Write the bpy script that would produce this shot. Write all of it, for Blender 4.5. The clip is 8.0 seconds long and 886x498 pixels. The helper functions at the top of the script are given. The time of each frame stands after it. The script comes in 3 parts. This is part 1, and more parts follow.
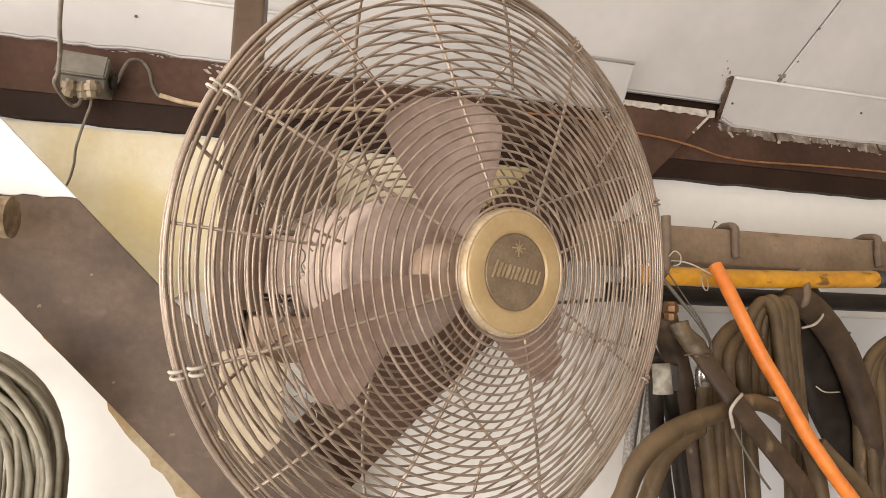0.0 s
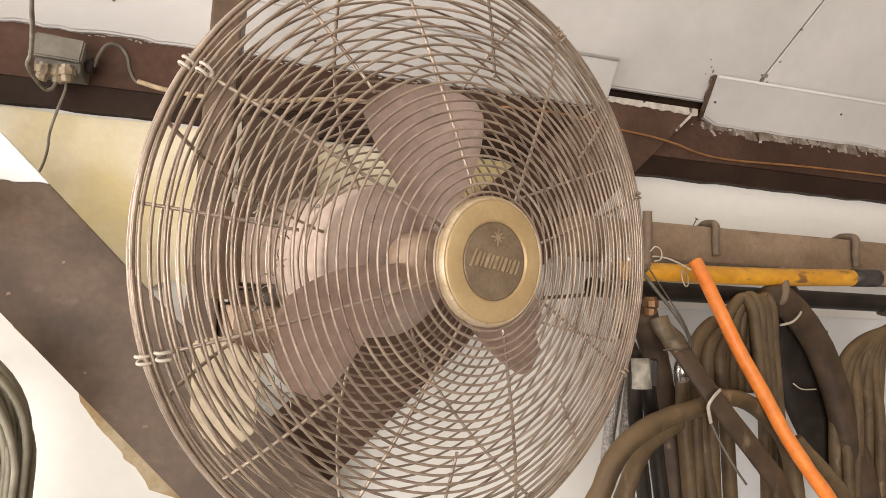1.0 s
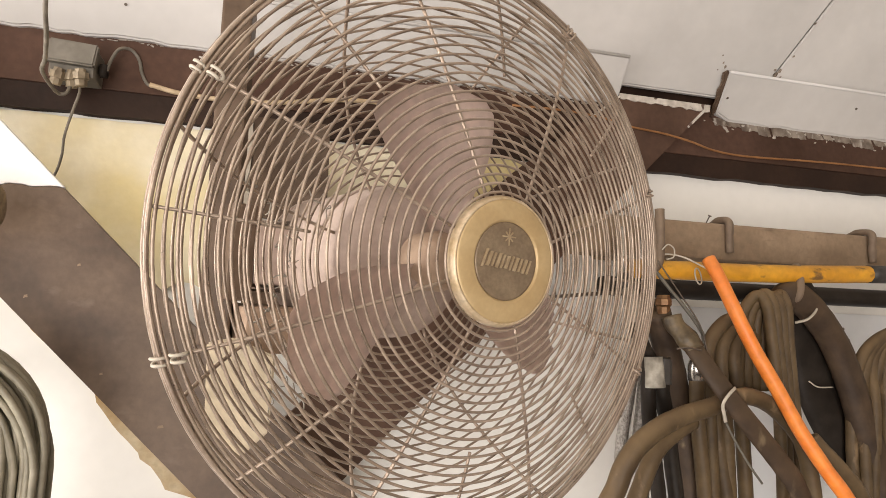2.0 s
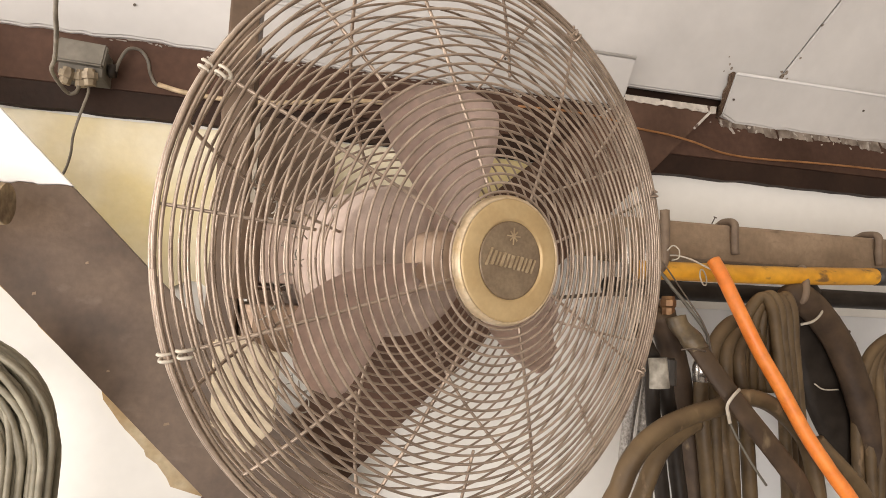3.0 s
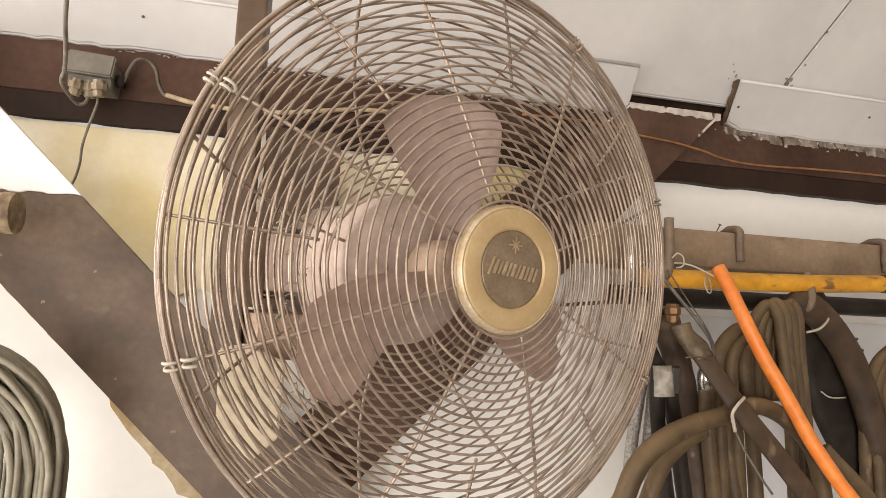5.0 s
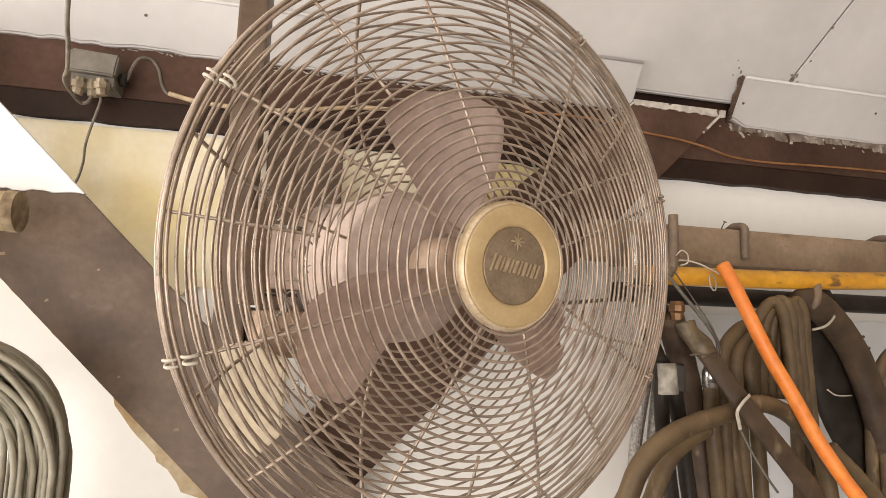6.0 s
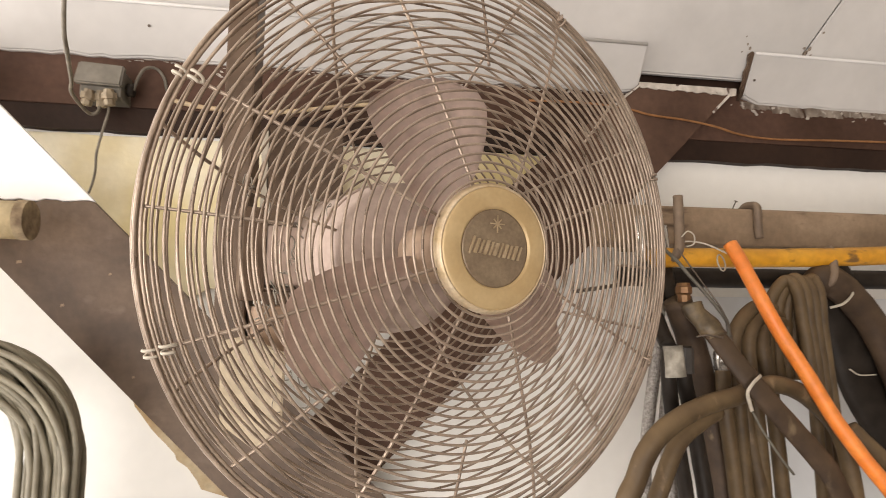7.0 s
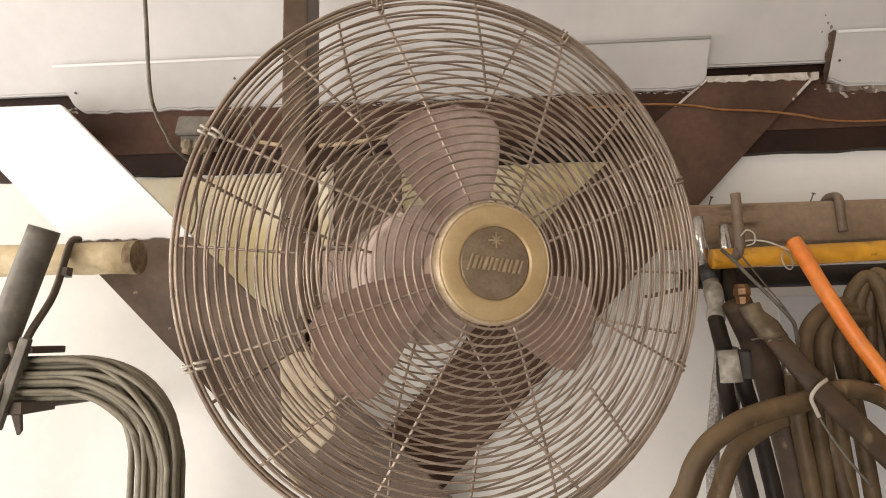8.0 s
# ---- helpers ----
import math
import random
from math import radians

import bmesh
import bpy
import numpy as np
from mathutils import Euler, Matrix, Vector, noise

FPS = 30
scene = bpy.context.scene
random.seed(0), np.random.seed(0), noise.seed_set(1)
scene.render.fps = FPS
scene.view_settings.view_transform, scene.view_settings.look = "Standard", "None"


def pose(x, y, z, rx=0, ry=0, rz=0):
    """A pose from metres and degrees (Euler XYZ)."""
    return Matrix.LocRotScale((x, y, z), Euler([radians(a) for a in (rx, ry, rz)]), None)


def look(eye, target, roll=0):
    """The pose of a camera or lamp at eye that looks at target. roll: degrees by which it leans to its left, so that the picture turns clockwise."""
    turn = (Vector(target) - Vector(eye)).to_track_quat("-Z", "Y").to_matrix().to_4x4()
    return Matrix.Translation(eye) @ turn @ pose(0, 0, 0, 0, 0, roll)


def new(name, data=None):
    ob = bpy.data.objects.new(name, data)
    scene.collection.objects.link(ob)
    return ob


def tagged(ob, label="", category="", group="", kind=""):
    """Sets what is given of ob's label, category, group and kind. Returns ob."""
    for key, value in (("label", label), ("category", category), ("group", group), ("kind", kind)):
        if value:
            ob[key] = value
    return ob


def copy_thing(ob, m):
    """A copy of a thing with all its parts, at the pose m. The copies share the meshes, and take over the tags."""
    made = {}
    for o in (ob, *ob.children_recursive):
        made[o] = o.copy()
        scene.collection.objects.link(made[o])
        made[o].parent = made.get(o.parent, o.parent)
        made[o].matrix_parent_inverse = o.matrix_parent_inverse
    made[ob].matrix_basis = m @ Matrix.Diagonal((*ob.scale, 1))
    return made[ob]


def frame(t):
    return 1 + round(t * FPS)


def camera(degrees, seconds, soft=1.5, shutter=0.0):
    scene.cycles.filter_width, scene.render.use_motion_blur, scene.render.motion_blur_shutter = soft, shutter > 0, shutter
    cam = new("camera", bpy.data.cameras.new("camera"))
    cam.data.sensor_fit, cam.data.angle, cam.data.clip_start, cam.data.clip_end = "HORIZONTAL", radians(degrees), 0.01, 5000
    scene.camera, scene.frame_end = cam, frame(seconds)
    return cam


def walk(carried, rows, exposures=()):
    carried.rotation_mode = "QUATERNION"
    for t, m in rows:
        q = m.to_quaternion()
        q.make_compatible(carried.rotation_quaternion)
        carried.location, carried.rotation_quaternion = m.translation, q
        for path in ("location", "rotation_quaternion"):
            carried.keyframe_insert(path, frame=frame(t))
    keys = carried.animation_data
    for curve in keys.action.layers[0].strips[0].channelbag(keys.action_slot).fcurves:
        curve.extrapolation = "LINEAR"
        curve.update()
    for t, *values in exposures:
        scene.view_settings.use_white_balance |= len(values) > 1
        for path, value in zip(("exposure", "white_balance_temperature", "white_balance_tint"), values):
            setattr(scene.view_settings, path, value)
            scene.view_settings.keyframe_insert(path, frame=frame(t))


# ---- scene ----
cam = camera(70.7, 8.0, soft=0.7, shutter=0.4)
PATH = [
    (0, (0.127, 0.268, 2.293), (0.592, 2.199, 2.531), 1.8),
    (0.5, (0.134, 0.269, 2.291), (0.62, 2.195, 2.521), 2.4),
    (1, (0.135, 0.275, 2.285), (0.647, 2.194, 2.521), 2.4),
    (1.5, (0.135, 0.275, 2.287), (0.624, 2.2, 2.517), 1.9),
    (3, (0.135, 0.272, 2.284), (0.595, 2.204, 2.518), 2.4),
    (3.5, (0.134, 0.268, 2.287), (0.593, 2.2, 2.528), 2.1),
    (4, (0.135, 0.264, 2.29), (0.589, 2.195, 2.544), 1.9),
    (4.5, (0.136, 0.265, 2.288), (0.584, 2.198, 2.543), 2.2),
    (6, (0.141, 0.269, 2.284), (0.563, 2.208, 2.535), 2.3),
    (6.5, (0.149, 0.268, 2.281), (0.571, 2.206, 2.536), 2.2),
    (7, (0.186, 0.261, 2.272), (0.504, 2.219, 2.521), 0.3),
    (7.5, (0.23, 0.24, 2.272), (0.287, 2.22, 2.544), 0.4),
    (8, (0.293, 0.212, 2.273), (0.205, 2.19, 2.556), -1.4),
]
walk(cam, [(t, look(eye, target, roll)) for t, eye, target, roll in PATH], [(0, 0.0), (6.5, 0.0), (7.0, -0.05), (7.5, -0.14), (8, -0.34)])

# ---- world and light ----
world = bpy.data.worlds.new("world")
scene.world = world
world.use_nodes = True
wn = world.node_tree.nodes
sky = wn.new("ShaderNodeTexSky")
sky.sky_type, sky.sun_disc, sky.sun_elevation, sky.sun_rotation = "NISHITA", False, radians(40), radians(200)
world.node_tree.links.new(sky.outputs[0], wn["Background"].inputs[0])
wn["Background"].inputs[1].default_value = 0.06


def area_lamp(name, eye, target, sx, sy, power, colour):
    lamp = bpy.data.lights.new(name, "AREA")
    lamp.shape, lamp.size, lamp.size_y, lamp.energy, lamp.color = "RECTANGLE", sx, sy, power, colour
    ob = new(name, lamp)
    ob.matrix_world = look(eye, target)
    return ob


area_lamp("door_daylight", (-0.85, -2.45, 1.55), (0.1, 1.3, 1.95), 2.4, 2.5, 122, (1.0, 0.92, 0.875))
area_lamp("window_daylight", (-2.05, 0.55, 2.25), (0.0, 0.95, 2.25), 1.2, 1.2, 70, (1.0, 0.93, 0.885))


# ---- materials ----
def surface(name, base, second, scale=8.0, rough=0.7, metal=0.0, bump=0.15, fine=90.0, grit=0.45, dust=None, amount=0.0, flake=None, flakes=0.0, chips=(22, 22, 22), shine=0.5, soft=0.04):
    """Two-scale mottled surface; dust settles on faces that look up; flake: chips of another paint."""
    m = bpy.data.materials.new(name)
    m.use_nodes = True
    n, link = m.node_tree.nodes, m.node_tree.links.new
    bsdf = n["Principled BSDF"]
    where = n.new("ShaderNodeTexCoord")
    info = n.new("ShaderNodeObjectInfo")
    shift = n.new("ShaderNodeVectorMath")
    shift.operation = "ADD"
    link(where.outputs["Object"], shift.inputs[0])
    link(info.outputs["Random"], shift.inputs[1])
    big, small = n.new("ShaderNodeTexNoise"), n.new("ShaderNodeTexNoise")
    for tex, s, d in ((big, scale, 6), (small, fine, 4)):
        tex.inputs["Scale"].default_value, tex.inputs["Detail"].default_value = s, d
        link(shift.outputs[0], tex.inputs["Vector"])
    ramp = n.new("ShaderNodeValToRGB")
    ramp.color_ramp.elements[0].position, ramp.color_ramp.elements[1].position = 0.35, 0.68
    ramp.color_ramp.elements[0].color, ramp.color_ramp.elements[1].color = (*base, 1), (*second, 1)
    link(big.outputs[0], ramp.inputs[0])
    grain = n.new("ShaderNodeMix")
    grain.data_type, grain.blend_type = "RGBA", "MULTIPLY"
    grain.inputs[0].default_value = grit
    spread = n.new("ShaderNodeMapRange")
    spread.inputs[1].default_value, spread.inputs[2].default_value = 0.3, 0.7
    spread.inputs[3].default_value, spread.inputs[4].default_value = 0.65, 1.2
    link(small.outputs[0], spread.inputs[0])
    link(ramp.outputs[0], grain.inputs[6])
    link(spread.outputs[0], grain.inputs[7])
    colour = grain.outputs[2]
    if dust:
        geo, split = n.new("ShaderNodeNewGeometry"), n.new("ShaderNodeSeparateXYZ")
        link(geo.outputs["Normal"], split.inputs[0])
        up = n.new("ShaderNodeMapRange")
        up.inputs[1].default_value, up.inputs[2].default_value = -0.2, 0.9
        up.inputs[3].default_value, up.inputs[4].default_value = amount * 0.12, amount
        link(split.outputs[2], up.inputs[0])
        laid = n.new("ShaderNodeMix")
        laid.data_type = "RGBA"
        link(up.outputs[0], laid.inputs[0])
        link(colour, laid.inputs[6])
        laid.inputs[7].default_value = (*dust, 1)
        colour = laid.outputs[2]
    if flake:
        chip = n.new("ShaderNodeTexNoise")
        chip.inputs["Scale"].default_value, chip.inputs["Detail"].default_value = 1, 9
        grow = n.new("ShaderNodeVectorMath")
        grow.operation = "MULTIPLY"
        grow.inputs[1].default_value = chips
        link(where.outputs["Object"], grow.inputs[0])
        link(grow.outputs[0], chip.inputs["Vector"])
        cut = n.new("ShaderNodeMapRange")
        cut.inputs[1].default_value, cut.inputs[2].default_value = 0.99 - flakes, 0.99 + soft - flakes
        link(chip.outputs[0], cut.inputs[0])
        over = n.new("ShaderNodeMix")
        over.data_type = "RGBA"
        link(cut.outputs[0], over.inputs[0])
        link(colour, over.inputs[6])
        over.inputs[7].default_value = (*flake, 1)
        colour = over.outputs[2]
    link(colour, bsdf.inputs["Base Color"])
    bsdf.inputs["Metallic"].default_value = metal
    bsdf.inputs["Specular IOR Level"].default_value = shine
    rr = n.new("ShaderNodeMapRange")
    rr.inputs[3].default_value, rr.inputs[4].default_value = max(rough - 0.12, 0.05), min(rough + 0.12, 1)
    link(big.outputs[0], rr.inputs[0])
    link(rr.outputs[0], bsdf.inputs["Roughness"])
    relief = n.new("ShaderNodeBump")
    relief.inputs["Strength"].default_value, relief.inputs["Distance"].default_value = bump, 0.004
    link(small.outputs[0], relief.inputs["Height"])
    link(relief.outputs[0], bsdf.inputs["Normal"])
    return m


DUST = (0.34, 0.26, 0.18)
WALL = surface("lime_washed_wall", (0.755, 0.745, 0.70), (0.80, 0.79, 0.755), 1.2, 0.85, bump=0.06, fine=45, grit=0.06)
YELLOW = surface("yellow_plaster", (0.62, 0.52, 0.27), (0.78, 0.73, 0.58), 6.0, 0.85, bump=0.12, fine=70, grit=0.12)
BLUE_GREY = surface("blue_grey_wall", (0.67, 0.69, 0.705), (0.73, 0.745, 0.76), 3.0, 0.8, bump=0.06, fine=45, grit=0.06)
TAN = surface("old_tan_paint", (0.36, 0.235, 0.10), (0.50, 0.41, 0.27), 14.0, 0.85, bump=0.3)
WHITE = surface("white_board_paint", (0.495, 0.482, 0.464), (0.59, 0.575, 0.555), 3.5, 0.6, bump=0.05, fine=40, grit=0.09)
BRIGHT = surface("fresh_white_paint", (0.86, 0.85, 0.84), (0.88, 0.87, 0.86), 5.0, 0.6, bump=0.04, grit=0.05)
BROWN = surface("brown_steel_paint", (0.064, 0.040, 0.026), (0.142, 0.098, 0.068), 11.0, 0.45, bump=0.14, shine=0.25, dust=DUST, amount=0.2, flake=(0.22, 0.165, 0.125), flakes=0.37, chips=(14, 40, 22), soft=0.2)
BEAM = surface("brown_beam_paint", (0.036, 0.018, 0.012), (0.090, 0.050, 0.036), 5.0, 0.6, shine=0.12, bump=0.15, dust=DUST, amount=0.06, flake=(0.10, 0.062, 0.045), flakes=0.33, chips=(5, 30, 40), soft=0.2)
FLAKE = surface("loose_white_paint", (0.27, 0.24, 0.205), (0.52, 0.48, 0.43), 60.0, 0.75, bump=0.3, flake=(0.14, 0.09, 0.065), flakes=0.40, chips=(120, 60, 60), soft=0.2)
STRUT = surface("brown_strut_paint", (0.060, 0.032, 0.022), (0.118, 0.068, 0.048), 7.0, 0.6, shine=0.15, bump=0.15, dust=DUST, amount=0.12, flake=(0.15, 0.10, 0.075), flakes=0.36, chips=(30, 30, 12), soft=0.2)
SCUFFED = surface("scuffed_white_paint", (0.085, 0.058, 0.042), (0.30, 0.26, 0.215), 30.0, 0.7, bump=0.2, flake=(0.52, 0.48, 0.43), flakes=0.42, chips=(70, 60, 26), soft=0.22)
WORN = surface("worn_white_edge", (0.40, 0.36, 0.31), (0.62, 0.58, 0.52), 40.0, 0.7, bump=0.3, flake=(0.10, 0.065, 0.05), flakes=0.40, chips=(50, 60, 50))
CHIPPED = surface("bare_brown_board", (0.10, 0.07, 0.05), (0.34, 0.29, 0.23), 160.0, 0.9, bump=0.4)
# shade put into the colour: beam's recessed lower band and the joint cavity
DARK = surface("shaded_brown", (0.018, 0.009, 0.006), (0.036, 0.019, 0.012), 8.0, 0.6, shine=0.2, bump=0.15)
WIRE = surface("dusty_galvanised_wire", (0.17, 0.122, 0.088), (0.47, 0.375, 0.295), 22.0, 0.31, metal=0.45, bump=0.15, grit=0.35, fine=420, dust=(0.58, 0.49, 0.40), amount=0.5)
GOLD = surface("dusty_gold_paint", (0.46, 0.33, 0.165), (0.55, 0.415, 0.225), 30.0, 0.42, metal=0.25, bump=0.02, fine=250, grit=0.15)
EDGE = surface("worn_cap_edge", (0.50, 0.375, 0.215), (0.64, 0.53, 0.38), 50.0, 0.4, metal=0.3, bump=0.1, fine=300)
BADGE = surface("tarnished_badge", (0.20, 0.145, 0.095), (0.26, 0.20, 0.13), 60.0, 0.4, metal=0.3, bump=0.1, fine=300)
LETTER = surface("worn_gold_relief", (0.34, 0.255, 0.15), (0.46, 0.36, 0.235), 80.0, 0.4, metal=0.3, bump=0.1)
BLADE = surface("dusty_blade", (0.50, 0.385, 0.33), (0.58, 0.46, 0.40), 20.0, 0.6, metal=0.1, bump=0.1, dust=(0.55, 0.44, 0.38), amount=0.35)
MOTOR = surface("dusty_motor_paint", (0.37, 0.285, 0.24), (0.45, 0.355, 0.305), 18.0, 0.75, bump=0.2, shine=0.25, dust=(0.52, 0.43, 0.37), amount=0.5)
RUST = surface("rusty_clamp", (0.26, 0.175, 0.12), (0.38, 0.275, 0.195), 30.0, 0.75, bump=0.3)
HOOKS = surface("dusty_brown_iron", (0.13, 0.09, 0.062), (0.20, 0.145, 0.10), 40.0, 0.65, metal=0.15, bump=0.25, dust=DUST, amount=0.4)
IRON = surface("old_iron", (0.07, 0.055, 0.045), (0.12, 0.095, 0.075), 40.0, 0.55, metal=0.4, bump=0.2, dust=DUST, amount=0.3)
CHROME = surface("chromed_fitting", (0.55, 0.52, 0.48), (0.68, 0.66, 0.62), 50.0, 0.25, metal=0.9, bump=0.08, fine=250)
BRASS = surface("brown_brass", (0.12, 0.06, 0.026), (0.24, 0.135, 0.06), 50.0, 0.4, metal=0.6, bump=0.15)
TIMBER = surface("dusty_timber", (0.20, 0.138, 0.088), (0.29, 0.21, 0.14), 14.0, 0.8, shine=0.2, bump=0.25, fine=120, dust=DUST, amount=0.6, flake=(0.085, 0.058, 0.038), flakes=0.39, chips=(9, 30, 45), soft=0.12)
PALE_WOOD = surface("pale_painted_pole", (0.58, 0.46, 0.26), (0.70, 0.60, 0.40), 18.0, 0.75, bump=0.3, flake=(0.22, 0.15, 0.09), flakes=0.33)
END_WOOD = surface("dark_pole_end", (0.13, 0.085, 0.05), (0.42, 0.33, 0.2), 40.0, 0.9, bump=0.4)
ORANGE = surface("orange_rubber", (0.72, 0.18, 0.018), (0.80, 0.245, 0.036), 25.0, 0.45, bump=0.06, dust=(0.70, 0.36, 0.16), amount=0.25, flake=(0.86, 0.52, 0.30), flakes=0.27, chips=(90, 90, 60))
YHOSE = surface("yellow_rubber", (0.56, 0.255, 0.010), (0.67, 0.33, 0.020), 25.0, 0.5, bump=0.08, dust=(0.45, 0.30, 0.12), amount=0.2, flake=(0.16, 0.08, 0.02), flakes=0.40, chips=(30, 60, 60), soft=0.10)
OLIVE = surface("dusty_olive_rubber", (0.042, 0.026, 0.011), (0.100, 0.068, 0.032), 25.0, 0.55, bump=0.16, shine=0.3, dust=(0.33, 0.225, 0.13), amount=0.36, flake=(0.22, 0.15, 0.085), flakes=0.36, chips=(45, 45, 22), soft=0.12)
BLACK = surface("black_rubber", (0.012, 0.009, 0.007), (0.026, 0.021, 0.017), 25.0, 0.5, shine=0.15, bump=0.1, dust=(0.20, 0.16, 0.12), amount=0.1)
TAPE = surface("black_tape", (0.03, 0.027, 0.024), (0.05, 0.045, 0.04), 60.0, 0.5, bump=0.2)
BRAID = surface("steel_braid", (0.25, 0.23, 0.21), (0.52, 0.49, 0.46), 260.0, 0.4, metal=0.7, bump=0.6, fine=700)
SOOT = surface("sooty_brown_rubber", (0.026, 0.015, 0.009), (0.066, 0.041, 0.024), 25.0, 0.6, bump=0.16, shine=0.28, dust=(0.22, 0.16, 0.095), amount=0.25, flake=(0.15, 0.11, 0.065), flakes=0.34, chips=(45, 45, 22), soft=0.12)
TAPED = surface("grubby_olive_tape", (0.055, 0.038, 0.020), (0.15, 0.11, 0.06), 45.0, 0.45, bump=0.3)
CREAM = surface("cream_bracket_paint", (0.41, 0.335, 0.225), (0.53, 0.45, 0.32), 24.0, 0.7, bump=0.2, dust=(0.5, 0.44, 0.36), amount=0.4)
COILED = surface("olive_grey_cable", (0.17, 0.152, 0.105), (0.29, 0.265, 0.195), 30.0, 0.5, bump=0.12, dust=(0.34, 0.31, 0.25), amount=0.35)
CORD = surface("grey_cable_sheath", (0.10, 0.085, 0.062), (0.21, 0.185, 0.145), 50.0, 0.6, bump=0.1, dust=(0.36, 0.32, 0.25), amount=0.25)
GREYBOX = surface("grey_box_plastic", (0.125, 0.115, 0.092), (0.17, 0.155, 0.128), 30.0, 0.6, bump=0.08, dust=DUST, amount=0.15)
GLAND = surface("old_brass_gland", (0.20, 0.155, 0.10), (0.36, 0.30, 0.21), 60.0, 0.5, metal=0.3, bump=0.2)
TIE = surface("pale_plastic_tie", (0.40, 0.36, 0.29), (0.52, 0.47, 0.39), 40.0, 0.5, bump=0.05)
COPPER = surface("orange_wire_sheath", (0.22, 0.095, 0.03), (0.32, 0.15, 0.055), 30.0, 0.5, bump=0.05)
STICK = surface("pale_conduit", (0.40, 0.29, 0.17), (0.56, 0.44, 0.29), 30.0, 0.6, bump=0.1)
CLOTH = surface("torn_pale_wrap", (0.20, 0.18, 0.145), (0.42, 0.39, 0.33), 45.0, 0.85, bump=0.4)
FLOOR = surface("concrete_floor", (0.24, 0.22, 0.20), (0.32, 0.30, 0.27), 3.0, 0.85, bump=0.2)
GREYTUBE = surface("grey_dusty_tube", (0.105, 0.095, 0.075), (0.18, 0.165, 0.135), 30.0, 0.6, metal=0.2, bump=0.12)
DULL = surface("shop_wall", (0.60, 0.55, 0.48), (0.68, 0.63, 0.56), 2.0, 0.9, bump=0.2)


# ---- mesh helpers ----
def mesh_of(name, bm, material, smooth=False):
    me = bpy.data.meshes.new(name)
    bm.normal_update()
    bm.to_mesh(me)
    bm.free()
    me.materials.append(material)
    if smooth:
        me.shade_smooth()
    return me


def part(name, bm, material, parent=None, label="", smooth=False):
    ob = new(name, mesh_of(name, bm, material, smooth))
    if parent:
        ob.parent = parent
    return tagged(ob, label)


def root(name, label, category, at=(0, 0, 0), group="", kind=""):
    ob = new(name)
    ob.location = at
    return tagged(ob, label, category, group, kind)


def box_bm(x0, x1, y0, y1, z0, z1, bevel=0.0):
    bm = bmesh.new()
    bmesh.ops.create_cube(bm, size=1)
    for v in bm.verts:
        v.co = Vector((x0 + (v.co.x + 0.5) * (x1 - x0), y0 + (v.co.y + 0.5) * (y1 - y0), z0 + (v.co.z + 0.5) * (z1 - z0)))
    if bevel:
        bmesh.ops.bevel(bm, geom=bm.edges[:], offset=bevel, segments=2, affect="EDGES", profile=0.6)
    return bm


def prism_bm(outline, y0, y1, bevel=0.0):
    """A plate: an outline of (x, z) from y0 (front) to y1."""
    bm = bmesh.new()
    front = [bm.verts.new((x, y0, z)) for x, z in outline]
    back = [bm.verts.new((x, y1, z)) for x, z in outline]
    bm.faces.new(front)
    bm.faces.new(back[::-1])
    for i in range(len(outline)):
        j = (i + 1) % len(outline)
        bm.faces.new((front[j], front[i], back[i], back[j]))
    bmesh.ops.recalc_face_normals(bm, faces=bm.faces[:])
    if bevel:
        bmesh.ops.bevel(bm, geom=[e for e in bm.edges if len(e.link_faces) == 2], offset=bevel, segments=2, affect="EDGES")
    return bm


def curve_points(ctrl, steps=10):
    p = [Vector(c) for c in ctrl]
    p = [2 * p[0] - p[1]] + p + [2 * p[-1] - p[-2]]
    out = []
    for i in range(1, len(p) - 2):
        for k in range(steps):
            t = k / steps
            a, b, c, d = p[i - 1:i + 3]
            out.append(0.5 * (2 * b + (c - a) * t + (2 * a - 5 * b + 4 * c - d) * t * t + (3 * b - a - 3 * c + d) * t ** 3))
    return out + [p[-2]]


def tube_bm(ctrl, radius, sides=10, steps=10, closed=False, flat=1.0, bm=None, straight=False, wobble=0.0):
    """A hose along control points; radius may be a function of the way along (0 to 1)."""
    bm = bm or bmesh.new()
    pts = [Vector(c) for c in ctrl] if (closed or straight) else curve_points(ctrl, steps)
    size = radius if callable(radius) else (lambda s: radius)
    count, rings, normal = len(pts), [], None
    for i, c in enumerate(pts):
        a, b = (pts[i - 1], pts[(i + 1) % count]) if closed else (pts[max(i - 1, 0)], pts[min(i + 1, count - 1)])
        way = (b - a).normalized()
        if normal is None:
            normal = way.orthogonal().normalized() if abs(way.y) > 0.8 else way.cross(Vector((0, 1, 0))).normalized()
        normal = (normal - way * normal.dot(way)).normalized()
        side = way.cross(normal)
        r = size(i / max(count - 1, 1))
        if wobble:
            r *= 1 + wobble * noise.noise(c * 60)
        rings.append([bm.verts.new(c + r * (math.cos(2 * math.pi * k / sides) * normal + flat * math.sin(2 * math.pi * k / sides) * side)) for k in range(sides)])
    for i in range(count if closed else count - 1):
        p, q = rings[i], rings[(i + 1) % count]
        for k in range(sides):
            bm.faces.new((p[k], p[(k + 1) % sides], q[(k + 1) % sides], q[k]))
    if not closed:
        bm.faces.new(rings[0][::-1])
        bm.faces.new(rings[-1])
    return bm


